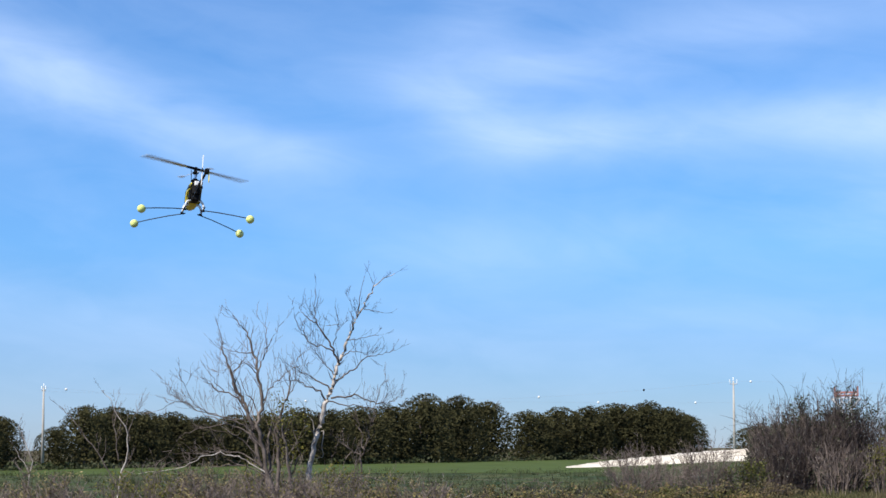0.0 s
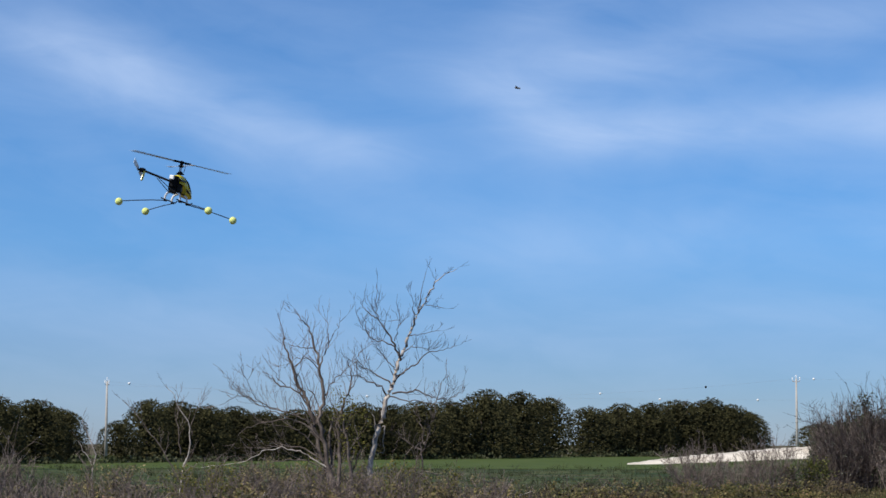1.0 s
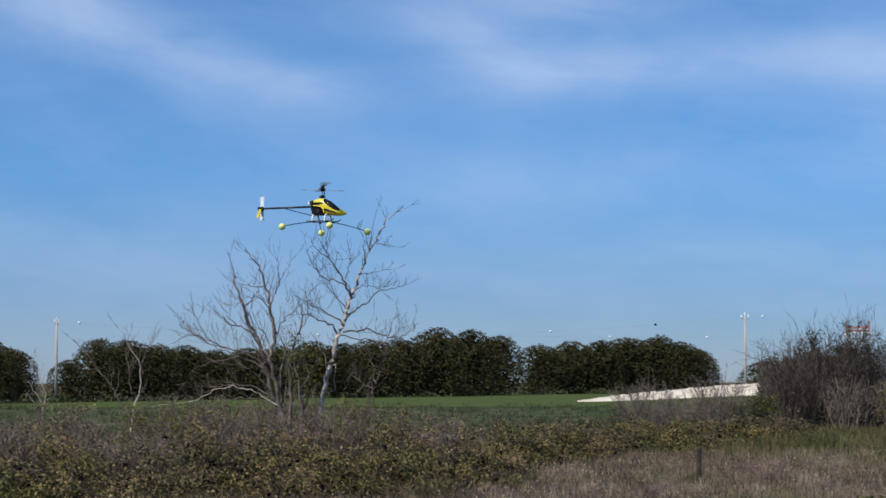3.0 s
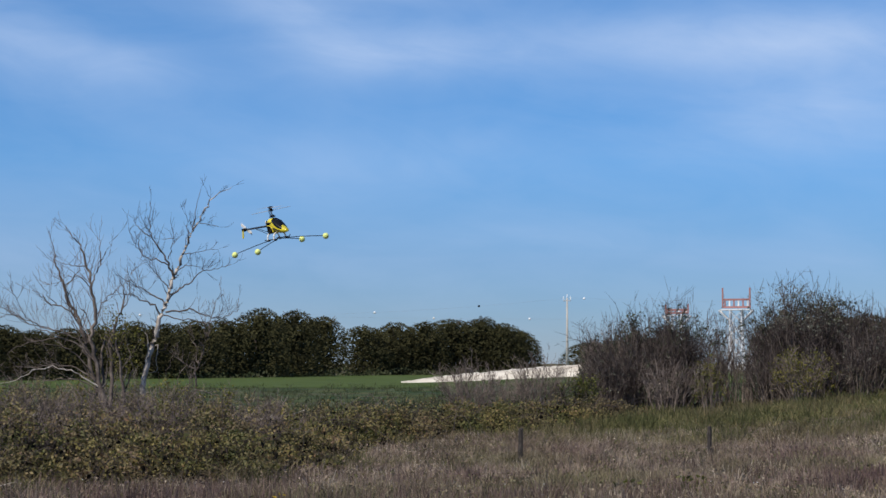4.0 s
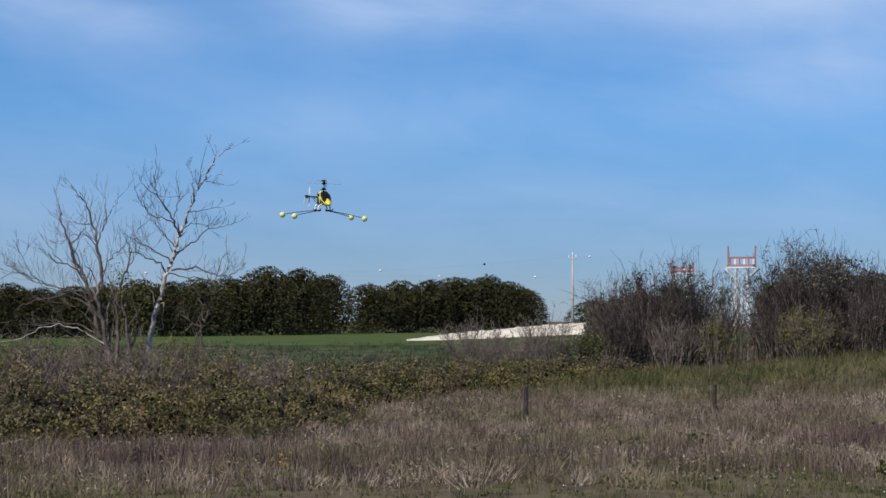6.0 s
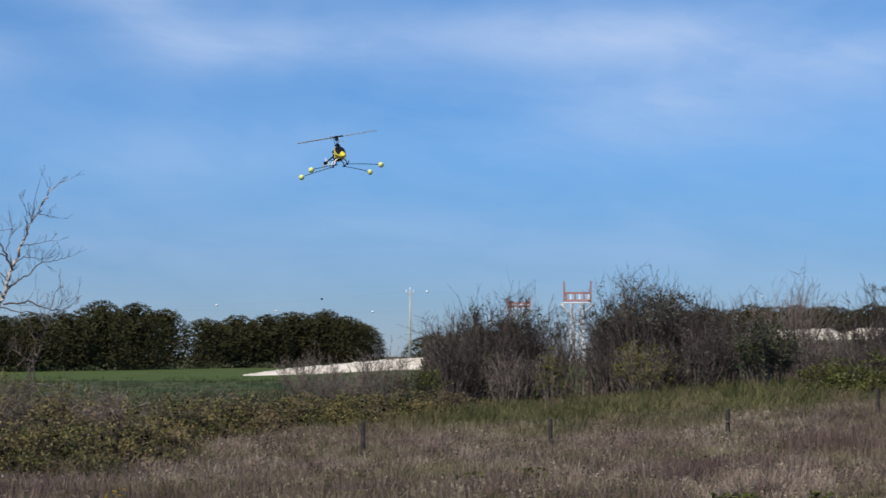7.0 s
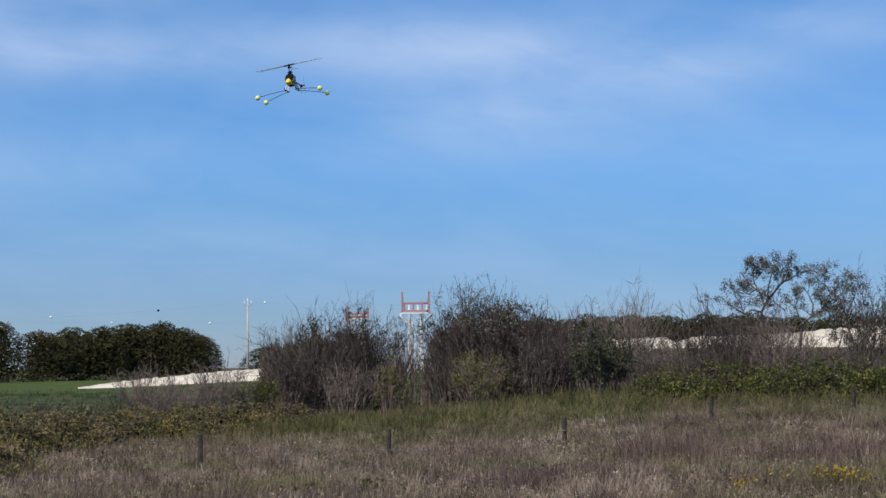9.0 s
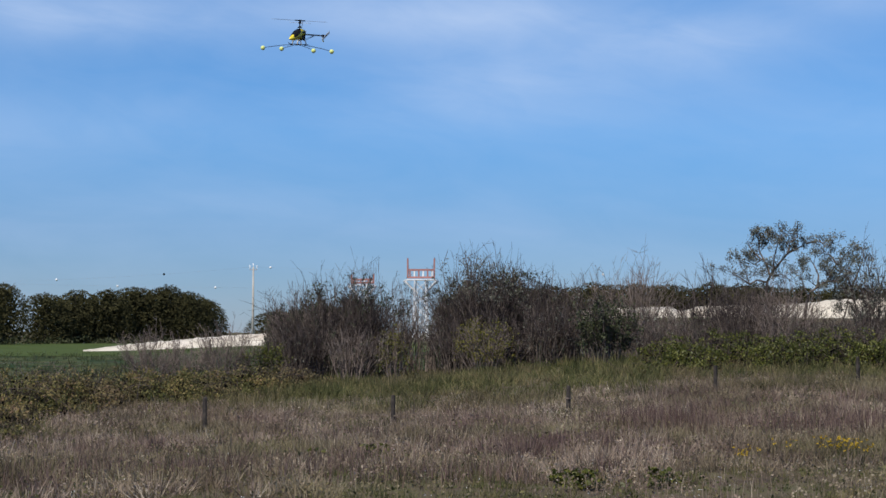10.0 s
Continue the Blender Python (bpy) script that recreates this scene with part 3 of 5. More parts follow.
bush("dark_shrub", 13.3, 49, 1.6, 1.9, 36, 40, "dense dark brown shrub", leaf="dark_leaf", n_leaf=5000, leaf_size=0.07, leaf_low=0.1)
bush("bush", 14.0, 55, 3.0, 3.2, 60, 41, "upright bare bush with fan of long twigs", wood="twig", upright=1.15, twigs=5)
bush("bush", 15.0, 52, 2.0, 1.5, 36, 42, "low grey dry bush without leaves", wood="twig", leaf="grey_leaf", n_leaf=600)
bush("sapling", 15.85, 53, 1.5, 3.3, 5, 43, "slender bare sapling standing among the bushes", upright=1.6, twigs=14, thick=0.03, category="tree")
bush("bush", 17.5, 52, 2.6, 2.35, 60, 44, "bare brown bush before the gravel bank")
bush("bush", 19.3, 52, 2.6, 1.5, 46, 45, "bare brown bush with tangled twigs", leaf="grey_leaf", n_leaf=700)
bush("bush", 21.4, 54, 2.8, 3.3, 56, 46, "tall grey bush with sparse leaves", leaf="grey_leaf", n_leaf=3500, leaf_low=0.4)
bush("bush", 23.3, 54, 2.8, 3.0, 46, 47, "tall grey bush with sparse leaves", leaf="grey_leaf", n_leaf=2500, leaf_low=0.4)
bush("low_shrub", -0.2, 50, 1.8, 1.5, 44, 48, "low bare shrub of purple-grey twigs", wood="twig", thick=0.01, group="low bare shrubs")
bush("low_shrub", 1.9, 51, 2.0, 1.6, 50, 49, "low bare shrub of purple-grey twigs", wood="twig", thick=0.01, group="low bare shrubs")
bush("low_shrub", 0.8, 54, 1.8, 1.1, 34, 50, "low bare shrub of purple-grey twigs", wood="twig", thick=0.01, group="low bare shrubs")
bush("low_shrub", 3.1, 51, 1.4, 1.1, 20, 51, "low shrub with dark green leaves", leaf="green_leaf", n_leaf=1800, leaf_size=0.06)
bush("bush", -21.7, 33, 2.1, 2.1, 54, 52, "broad grey bare bush beside the thicket", wood="twig", thick=0.01)
bush("low_shrub", -19.9, 33.5, 1.6, 1.5, 36, 53, "low grey bare shrub beside the thicket", wood="twig", thick=0.01)
for k, (az, d, w, h) in enumerate([(-17.6, 37, 1.8, 1.25), (-14.6, 37, 1.9, 1.38), (-12.9, 38, 1.8, 1.50), (-8.6, 38, 1.9, 1.56), (-6.8, 38, 1.7, 1.19), (-5.0, 38, 1.4, 0.85), (-3.2, 40, 1.5, 0.85), (-10.9, 41.5, 2.0, 1.6)]):
    bush("low_shrub", az, d, w, h, 42, 60 + k, "low brown shrub with withered twigs and a few leaves", wood="twig", leaf="yellow_leaf" if k in (1, 3, 7) else "tan_leaf", n_leaf=2600, leaf_size=0.05, thick=0.009, group="brown shrubs round the bare trees")


for k, (az, d, w, h) in enumerate([(5.4, 53.6, 2.8, 2.75), (4.3, 53.2, 2.4, 2.5), (6.3, 54.2, 2.0, 2.7), (12.0, 53.5, 2.6, 2.6), (17.0, 53, 2.2, 2.4), (18.4, 53, 2.2, 2.45), (8.9, 53.6, 2.4, 2.8), (10.9, 53.6, 2.4, 2.7), (3.9, 52, 1.6, 1.7), (7.1, 54, 1.8, 2.1), (8.3, 53, 1.7, 1.7), (8.8, 52, 1.5, 1.5), (11.3, 52, 1.8, 1.9), (12.5, 53, 1.9, 2.0), (14.3, 51, 1.7, 1.3), (15.9, 50, 1.8, 1.4), (16.6, 53, 1.9, 1.9), (18.4, 51, 1.9, 2.0), (20.3, 51, 2.0, 1.4), (22.3, 51, 2.0, 2.0), (10.2, 51.5, 1.6, 1.5), (5.7, 51.5, 1.8, 1.6), (13.1, 54, 2.4, 1.8), (14.7, 54, 2.2, 1.8), (15.3, 55, 2.2, 1.6), (16.2, 54, 2.4, 1.8), (17.4, 54, 2.4, 2.2), (19.7, 54, 2.4, 1.4), (21.0, 52, 2.4, 1.6), (24.2, 52, 2.4, 2.4)]):
    bush("bush", az, d, w, h, 46 if w > 2.1 and h > 2.35 else 28, 400 + k, "bare brown bush filling the hedge", wood="twig" if k % 4 == 1 else "twig_dark", leaf="dark_leaf" if k % 2 else "grey_leaf", n_leaf=250, leaf_size=0.05, leaf_low=0.3, group="brown bushes of the hedge")


for k, (az, d, w, h) in enumerate([(-21.5, 27.5, 1.5, 1.0), (-20.0, 28.5, 1.6, 1.05), (-18.6, 28, 1.3, 0.9), (-16.9, 29, 1.5, 1.0), (-15.2, 28, 1.2, 0.85), (-13.6, 30, 1.4, 1.0), (-22.8, 29, 1.6, 1.2), (-9.6, 31.5, 1.4, 1.15), (-11.5, 31, 1.4, 1.1), (-6.2, 32.5, 1.2, 0.95)]):
    bush("low_shrub", az, d, w + 0.2, h * 1.2, 46, 450 + k, "low grey-brown dry shrub growing through the brambles", wood="twig", thick=0.008, leaf="tan_leaf", n_leaf=700, leaf_size=0.04, group="dry shrubs in the brambles")


# ---- bare trees ----
def bare_tree(name, az, d, limbs, seed, label, mat, twig_mat, scale, side_depth=2, leaf=None, dense=(0, 1, 1, 2), pale=()):
    """limbs: (base radius, points as (across, up) in metres); shoots grow from each."""
    rng = np.random.default_rng(seed)
    x0, y0 = spot(az, d)
    thing = empty(name, pose(x0, y0, 0, 0, 0, -az))
    for k, (r0, pts) in enumerate(limbs):
        pts = np.array(pts, dtype=float)
        t = np.linspace(0, 1, len(pts))
        tt = np.linspace(0, 1, (len(pts) - 1) * 4 + 1)
        px, pz = np.interp(tt, t, pts[:, 0]), np.interp(tt, t, pts[:, 1])
        drift = rng.normal(0, 0.5)
        py = drift * (pz - pz[0]) * 0.4 if k else np.zeros(len(tt))
        P = np.stack([px, py, pz], 1)
        P[1:-1] += rng.normal(0, 0.016, P[1:-1].shape)
        rad = r0 * (0.78 if r0 >= 0.05 else 0.60) * (0.06 + 0.94 * (1 - tt) ** 0.8)
        main, twigs, ends = [(P, np.maximum(rad, 0.005))], [], []
        L = np.linalg.norm(np.diff(P, axis=0), axis=1).sum()
        for i in range(max(3, len(P) // 4), len(P) - 1):
            for _ in range(int(rng.choice(dense))):
                d0 = P[i + 1] - P[i]
                d0 /= np.linalg.norm(d0)
                way = d0 * 0.8 + np.array([rng.choice([-1, 1]) * rng.uniform(0.4, 0.9), rng.normal(0, 0.5), rng.uniform(-0.1, 0.5)])
                ends += grow(rng, P[i], way, scale * rng.uniform(0.3, 0.9) * (1.1 - 0.75 * tt[i]), max(rad[i] * 0.42, 0.005), side_depth if rng.uniform() < 0.5 else 1, twigs, 0.10, 0.18, (1, 2), 0.62, 0.55, 0.0026)
        ends += grow(rng, P[-1], P[-1] - P[-2], scale * 0.3, rad[-1], 1, twigs, 0.12, 0.1, (1, 2), 0.7, 0.35, 0.0026)
        limb = mesh_object("trunk" if k == 0 else "limb", *tubes(main, 7), M["bark"] if k in pale else M["bark_dark"] if k and side_depth > 1 else mat, thing, smooth=True)
        if twigs:
            mesh_object("twig_work", *tubes(twigs, 3), twig_mat, limb)
        if leaf and k in leaf:
            E = np.array(ends)
            v, f = leaves(rng, E[rng.integers(0, len(E), 420)], 0.05, 0.08, 1)
            mesh_object("leaves", v, f, M["yellow_leaf"], limb)
    return tagged(thing, label, "tree")


def up(*uv):
    """Points across and above the foot of the trees, from an elevation drawing at 84.9 units a metre."""
    return [((u - 570) * 0.01178, 9.846 - 0.01178 * v) for u, v in zip(uv[::2], uv[1::2])]


bare_tree("bare_tree", -10.19, 40, [
    (0.080, up(588, 832, 590, 765, 592, 735, 598, 702, 604, 670, 613, 645, 620, 612, 631, 590, 636, 570, 640, 548, 648, 530, 658, 505, 668, 480, 676, 460, 688, 440, 700, 415, 718, 395, 743, 382)),
    (0.034, up(598, 702, 602, 668, 598, 645, 588, 630)),
    (0.022, up(606, 668, 616, 662, 615, 690, 618, 706, 605, 708)),
    (0.040, up(645, 545, 635, 520, 625, 503, 612, 485, 603, 468, 602, 440, 602, 412)),
    (0.024, up(603, 470, 590, 462, 578, 450, 572, 438)),
    (0.026, up(634, 520, 620, 512, 600, 508, 588, 500, 575, 480, 565, 455)),
    (0.018, up(588, 500, 580, 472, 586, 462)),
    (0.024, up(636, 562, 630, 552, 615, 540, 605, 522, 592, 505)),
    (0.032, up(633, 592, 622, 578, 600, 570, 585, 560, 570, 548, 558, 545)),
    (0.036, up(622, 612, 611, 590, 590, 582, 570, 572, 553, 572)),
    (0.030, up(637, 572, 660, 562, 680, 545, 698, 528, 720, 525, 745, 518)),
    (0.020, up(650, 530, 665, 520, 685, 522, 698, 530)),
    (0.034, up(630, 603, 655, 602, 672, 597, 690, 605, 710, 612, 735, 612, 755, 600, 758, 578)),
    (0.024, up(626, 608, 660, 615, 700, 620, 740, 622)),
    (0.018, up(660, 500, 680, 498, 715, 492)),
    (0.018, up(668, 480, 666, 450, 663, 430)),
    (0.022, up(676, 460, 680, 430, 690, 385)),
    (0.016, up(700, 418, 706, 405, 700, 388)),
    (0.014, up(688, 446, 705, 449, 722, 452)),
    (0.018, up(634, 510, 640, 490, 646, 474, 622, 475)),
], 71, "tall leafless tree with pale bark and crooked limbs", M["bark"], M["twig_dark"], 0.7, dense=(0, 0, 1, 1), pale=(1, 2))
bare_tree("bare_tree", -10.19, 39.5, [
    (0.070, up(545, 832, 535, 780, 520, 735, 512, 690, 502, 650, 512, 612, 505, 570, 500, 545, 490, 510, 485, 490, 470, 475, 460, 460)),
    (0.066, up(537, 832, 525, 770, 510, 720, 495, 670, 490, 640, 480, 615, 465, 590, 460, 570, 448, 540, 440, 520, 438, 500, 432, 470)),
    (0.030, up(503, 560, 512, 535, 520, 510, 532, 490, 547, 470)),
    (0.020, up(513, 530, 518, 495, 515, 470)),
    (0.032, up(490, 640, 470, 600, 457, 562, 476, 540, 485, 510, 480, 490)),
    (0.020, up(492, 525, 470, 525, 450, 520)),
    (0.030, up(476, 612, 452, 595, 430, 590, 415, 572, 403, 568)),
    (0.018, up(445, 594, 430, 575, 418, 556)),
    (0.028, up(505, 680, 480, 650, 450, 640, 420, 630, 385, 612, 360, 610, 330, 625)),
    (0.028, up(500, 672, 470, 652, 440, 650, 400, 655, 370, 670, 350, 700)),
    (0.020, up(482, 642, 440, 635, 400, 625, 360, 600, 345, 590, 342, 575)),
    (0.018, up(450, 646, 410, 632, 382, 590, 370, 565)),
    (0.026, up(520, 735, 490, 715, 470, 705, 440, 698, 405, 705, 380, 720, 340, 728, 300, 733)),
    (0.024, up(516, 738, 490, 722, 460, 718, 435, 720, 410, 727, 380, 732, 350, 730)),
    (0.026, up(510, 722, 480, 700, 440, 694, 410, 700, 385, 712)),
    (0.058, up(537, 815, 540, 720, 535, 670, 545, 620, 555, 600, 560, 570, 550, 545)),
    (0.020, up(553, 603, 570, 575, 565, 545, 580, 525)),
    (0.024, up(508, 615, 520, 590, 535, 575, 550, 560, 575, 548)),
    (0.058, up(548, 825, 560, 740, 552, 690, 545, 650, 540, 625)),
    (0.022, up(506, 640, 495, 610, 480, 590, 472, 568)),
    (0.022, up(503, 562, 482, 545, 462, 545, 440, 560)),
    (0.026, up(512, 692, 490, 660, 478, 640, 470, 618)),
    (0.026, up(520, 735, 500, 700, 470, 670, 455, 660, 425, 660)),
    (0.055, up(530, 800, 527, 790, 524, 720, 520, 670, 528, 640, 522, 612)),
    (0.040, up(558, 790, 558, 745, 575, 700, 568, 670, 560, 640)),
], 72, "spreading leafless tree with several stems and few yellow leaves", M["bark_dark"], M["twig"], 0.8, leaf=(18, 24), dense=(0, 0, 1, 1), pale=(12,))
bare_tree("sapling", -10.19, 41, [
    (0.036, up(683, 832, 684, 750, 686, 710, 692, 690, 700, 665, 708, 640, 716, 600, 724, 575, 730, 555)),
    (0.022, up(690, 692, 686, 660, 680, 635)),
    (0.026, up(686, 702, 668, 695, 650, 682, 646, 675)),
    (0.022, up(706, 645, 700, 620, 690, 590)),
    (0.026, up(684, 742, 705, 745, 730, 752, 748, 748)),
], 73, "thin leafless sapling beside the tall tree", M["bark_dark"], M["twig"], 0.5, 1)


def low(u, v):
    return ((u - 765) * 0.00531, 5.54 - 0.00531 * v - 1.83)


bare_tree("sapling", -15.42, 40, [
    (0.034, [low(765, 700), low(768, 520), low(800, 400), low(803, 320), low(760, 230), low(700, 150)]),
    (0.026, [low(762, 520), low(720, 440), low(650, 340), low(590, 250), low(540, 210)]),
    (0.022, [low(768, 420), low(755, 330), low(745, 250), low(760, 190)]),
    (0.018, [low(803, 320), low(830, 240), low(850, 215)]),
], 74, "small pale leafless sapling in a fork", M["bark"], M["twig"], 0.6, 2, dense=(0, 1, 1, 1))
bare_tree("sapling", -17.95, 41, [
    (0.030, [(0.0, 0.0), (-0.02, 0.9), (0.06, 1.45), (-0.1, 1.9), (-0.22, 2.2)]),
    (0.018, [(0.03, 1.2), (-0.16, 1.5), (-0.3, 1.75)]),
], 75, "small pale leafless sapling", M["bark"], M["twig"], 0.5, 1)


# ---- leafy tree on the rise ----
def leafy_tree(az, d, seed, limbs, label):
    rng = np.random.default_rng(seed)
    x0, y0 = spot(az, d)
    thing = empty("olive_tree", pose(x0, y0, float(height(x0, y0)) - 0.05, 0, 0, -az))
    main, twigs, ends = [], [], []
    for r0, pts in limbs:
        pts = np.array(pts, dtype=float)
        t, tt = np.linspace(0, 1, len(pts)), np.linspace(0, 1, (len(pts) - 1) * 4 + 1)
        P = np.stack([np.interp(tt, t, pts[:, 0]), rng.normal(0, 0.03, len(tt)).cumsum(), np.interp(tt, t, pts[:, 1])], 1)
        rad = np.maximum(r0 * (1 - 0.8 * tt), 0.008)
        main.append((P, rad))
        for i in range(len(P) // 2, len(P)):
            way = np.array([rng.normal(0, 0.8), rng.normal(0, 0.7), rng.uniform(-0.1, 0.9)])
            ends += grow(rng, P[i], way, rng.uniform(0.16, 0.38), max(rad[i] * 0.6, 0.008), 2, twigs, 0.22, 0.08, (2, 4), 0.6, 0.8, 0.004)
    mesh_object("trunk", *tubes(main, 7), M["bark_dark"], thing, smooth=True)
    mesh_object("branchwork", *tubes(twigs, 3), M["twig_dark"], thing)
    E = np.array(ends)
    v, f = leaves(rng, E[rng.integers(0, len(E), 6500)], 0.050, 0.05, 1)
    mesh_object("crown", v, f, M["grey_leaf"], thing)
    return tagged(thing, label, "tree")


def rise(*uv):
    """Points across and above the foot of the leafy trees, from an elevation drawing at 60.6 units a metre."""
    return [((u - 1412) * 0.0165, 10.33 - 0.0165 * v) for u, v in zip(uv[::2], uv[1::2])]


leafy_tree(19.0, 56, 81, [
    (0.060, rise(1362, 640, 1358, 560, 1350, 500, 1352, 480, 1362, 462, 1378, 442, 1388, 430, 1405, 422, 1420, 412)),
    (0.036, rise(1356, 468, 1352, 452, 1345, 440, 1338, 425, 1340, 405, 1350, 395)),
    (0.030, rise(1340, 440, 1325, 425, 1318, 410)),
    (0.030, rise(1352, 482, 1335, 478, 1322, 485, 1315, 465, 1305, 450)),
    (0.026, rise(1322, 485, 1300, 470, 1285, 462)),
    (0.026, rise(1362, 462, 1365, 435, 1372, 410, 1378, 398)),
    (0.026, rise(1388, 430, 1392, 412, 1405, 402)),
    (0.030, rise(1420, 414, 1440, 410, 1455, 418)),
    (0.026, rise(1362, 470, 1378, 468, 1392, 478)),
    (0.024, rise(1345, 440, 1330, 450, 1312, 440)),
], "small crooked tree with sparse grey-green leaves")
leafy_tree(19.0, 55.4, 82, [
    (0.060, rise(1402, 640, 1414, 560, 1420, 515, 1425, 500, 1438, 490, 1455, 480, 1475, 482, 1488, 500)),
    (0.032, rise(1438, 490, 1440, 470, 1432, 452, 1425, 440)),
    (0.032, rise(1455, 480, 1462, 462, 1475, 445, 1490, 430)),
    (0.028, rise(1470, 450, 1460, 435, 1448, 428)),
    (0.028, rise(1475, 482, 1490, 465, 1502, 440)),
    (0.026, rise(1422, 508, 1412, 480, 1408, 462)),
    (0.034, rise(1455, 640, 1470, 570, 1485, 535, 1490, 510, 1482, 480)),
    (0.028, rise(1488, 505, 1500, 480, 1512, 450, 1516, 432)),
    (0.026, rise(1490, 515, 1510, 545, 1522, 560)),
], "low twisted tree with thin grey-green crown")


# ---- bramble thickets ----
def thicket(name, seed, az0, az1, near, deep, tall, mounds, mat, label, cane=420, size=0.045):
    """Overlapping mounds of bramble: sprays of leaves over each, a heart of leaves coloured dark for shade, arching
    canes.
    """
    rng = np.random.default_rng(seed)
    thing = empty(name)
    nd = lambda a: np.interp(a, [p[0] for p in near], [p[1] for p in near])
    dp = lambda a: np.interp(a, [p[0] for p in deep], [p[1] for p in deep])
    az = rng.uniform(az0, az1, mounds)
    q = rng.uniform(0, 1, mounds)
    d = nd(az) + dp(az) * q
    x, y = d * np.sin(np.radians(az)), d * np.cos(np.radians(az))
    full = np.interp(az, [p[0] for p in tall], [p[1] for p in tall])
    h = full * rng.uniform(0.5, 1.0, mounds) * (0.55 + 0.45 * np.clip(q * 3, 0, 1))
    r = rng.uniform(0.32, 0.75, mounds)
    z = height(x, y)
    each = 15
    who = np.repeat(np.arange(mounds), each)
    u = rng.normal(0, 1, (len(who), 3))
    u[:, 2] = np.abs(u[:, 2]) * 0.9 - 0.15
    u /= np.linalg.norm(u, axis=1)[:, None]
    u *= rng.uniform(0.86, 1.12, (len(who), 1))
    C = np.stack([x[who] + u[:, 0] * r[who], y[who] + u[:, 1] * r[who], z[who] + h[who] * np.clip(0.25 + 0.75 * u[:, 2], 0.06, 1.1)], 1)
    # hollows between the sprays
    g = np.sin(C[:, 0] * 2.6 + 1.5 * np.sin(C[:, 2] * 5 + C[:, 1])) * np.sin(C[:, 2] * 7 + C[:, 0] * 1.3 + C[:, 1] * 1.9)
    C = C[g > -0.36]
    v, f = leaves(rng, C, size * 1.2, 0.075, 26, 0.6)
    mesh_object("foliage", v, f, M[mat], thing)
    # inner leaves, their dark colour painting the shade seen through the hollows
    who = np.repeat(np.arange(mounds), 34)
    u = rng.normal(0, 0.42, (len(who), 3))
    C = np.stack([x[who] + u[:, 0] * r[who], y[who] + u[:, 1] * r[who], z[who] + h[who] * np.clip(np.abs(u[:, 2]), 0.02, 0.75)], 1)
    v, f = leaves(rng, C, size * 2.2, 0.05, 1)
    mesh_object("foliage", v, f, M["shade_leaf"], thing, "inner thicket leaves coloured dark for shade")
    k = rng.integers(0, mounds, cane)
    b = np.stack([x[k], y[k], z[k]], 1) + rng.normal(0, 0.3, (cane, 3)) * np.array([1, 1, 0])
    w = rng.normal(0, 0.5, (cane, 3)) * np.array([1, 1, 0])
    s = np.linspace(0, 1, 7)[None, :, None]
    arch = np.sin(s * rng.uniform(1.4, 2.4, (cane, 1, 1))) * (h[k] * rng.uniform(0.9, 1.35, cane))[:, None, None] * np.array([0, 0, 1.0])
    P = b[:, None, :] + w[:, None, :] * s ** 1.4 + arch
    mesh_object("canes", *tube_batch(P, np.repeat(np.linspace(0.006, 0.003, 7)[None, :], cane, 0)), M["twig_dark"], thing)
    return tagged(thing, label, "thicket", kind="stuff")


thicket("bramble_thicket", 91, -26, 4.6, [(-26, 24.5), (-12, 25.5), (-7.5, 26.5), (-5, 29.5), (-3.5, 35), (-1, 40), (4.6, 47)], [(-26, 6), (-10, 6.5), (-5, 7), (-3, 5), (0, 3), (4.6, 2)],
        [(-26, 0.95), (-14, 1.05), (-8, 1.15), (-4, 1.0), (-1.5, 0.85), (2, 0.7), (4.6, 0.45)], 430, "bramble_leaf", "broad bramble thicket with olive and reddish leaves", 900)
thicket("green_thicket", 92, 14.6, 26, [(14.6, 46), (26, 45)], [(14.6, 3), (26, 4)], [(14.6, 0.6), (16, 0.95), (20, 1.05), (26, 1.1)], 120, "green_leaf", "green bramble thicket on the rise", 260, 0.05)


# ---- fence ----
FENCE = [(1.36, 32.0), (6.93, 33.8), (12.14, 35.5), (16.48, 37.3), (20.6, 39.0), (24.2, 40.8)]  # azimuth, distance


def fence_post(k):
    rng = np.random.default_rng(100 + k)
    x, y = spot(*FENCE[k])
    bm = bmesh.new()
    tall = 0.56 + rng.uniform(-0.04, 0.05)
    r = 0.040
    rings = []
    for j, z in enumerate((-0.3, 0.0, 0.2, 0.45, tall - 0.02, tall)):
        rr = r * (1 - 0.06 * j / 5) * (0.8 if j == 5 else 1)
        rings.append([bm.verts.new((math.cos(a) * rr * rng.uniform(0.9, 1.1), math.sin(a) * rr * rng.uniform(0.9, 1.1), z)) for a in [i * math.pi / 4 for i in range(8)]])
    for a, b in zip(rings, rings[1:]):
        for i in range(8):
            bm.faces.new((a[i], a[(i + 1) % 8], b[(i + 1) % 8], b[i]))
    bm.faces.new(rings[-1])
    me = bpy.data.meshes.new("fence_post")
    bm.to_mesh(me)
    bm.free()
    me.materials.append(M["post"])
    o = new("fence_post", me)
    o.matrix_world = pose(x, y, float(height(x, y)), rng.uniform(-3, 3), rng.uniform(-3, 3), rng.uniform(0, 90))
    return tagged(o, "weathered round wooden fence post standing in dry grass", "fence post", "posts of the old fence")


for k in range(len(FENCE)):
    post = fence_post(k)
    if k == 2:
        bm = bmesh.new()
        block(bm, (0, 0, 0.30), (0.088, 0.088, 0.025), bevel=0.006)
        part("wire_insulator", bm, M["twig"], post, "dull wire insulator")


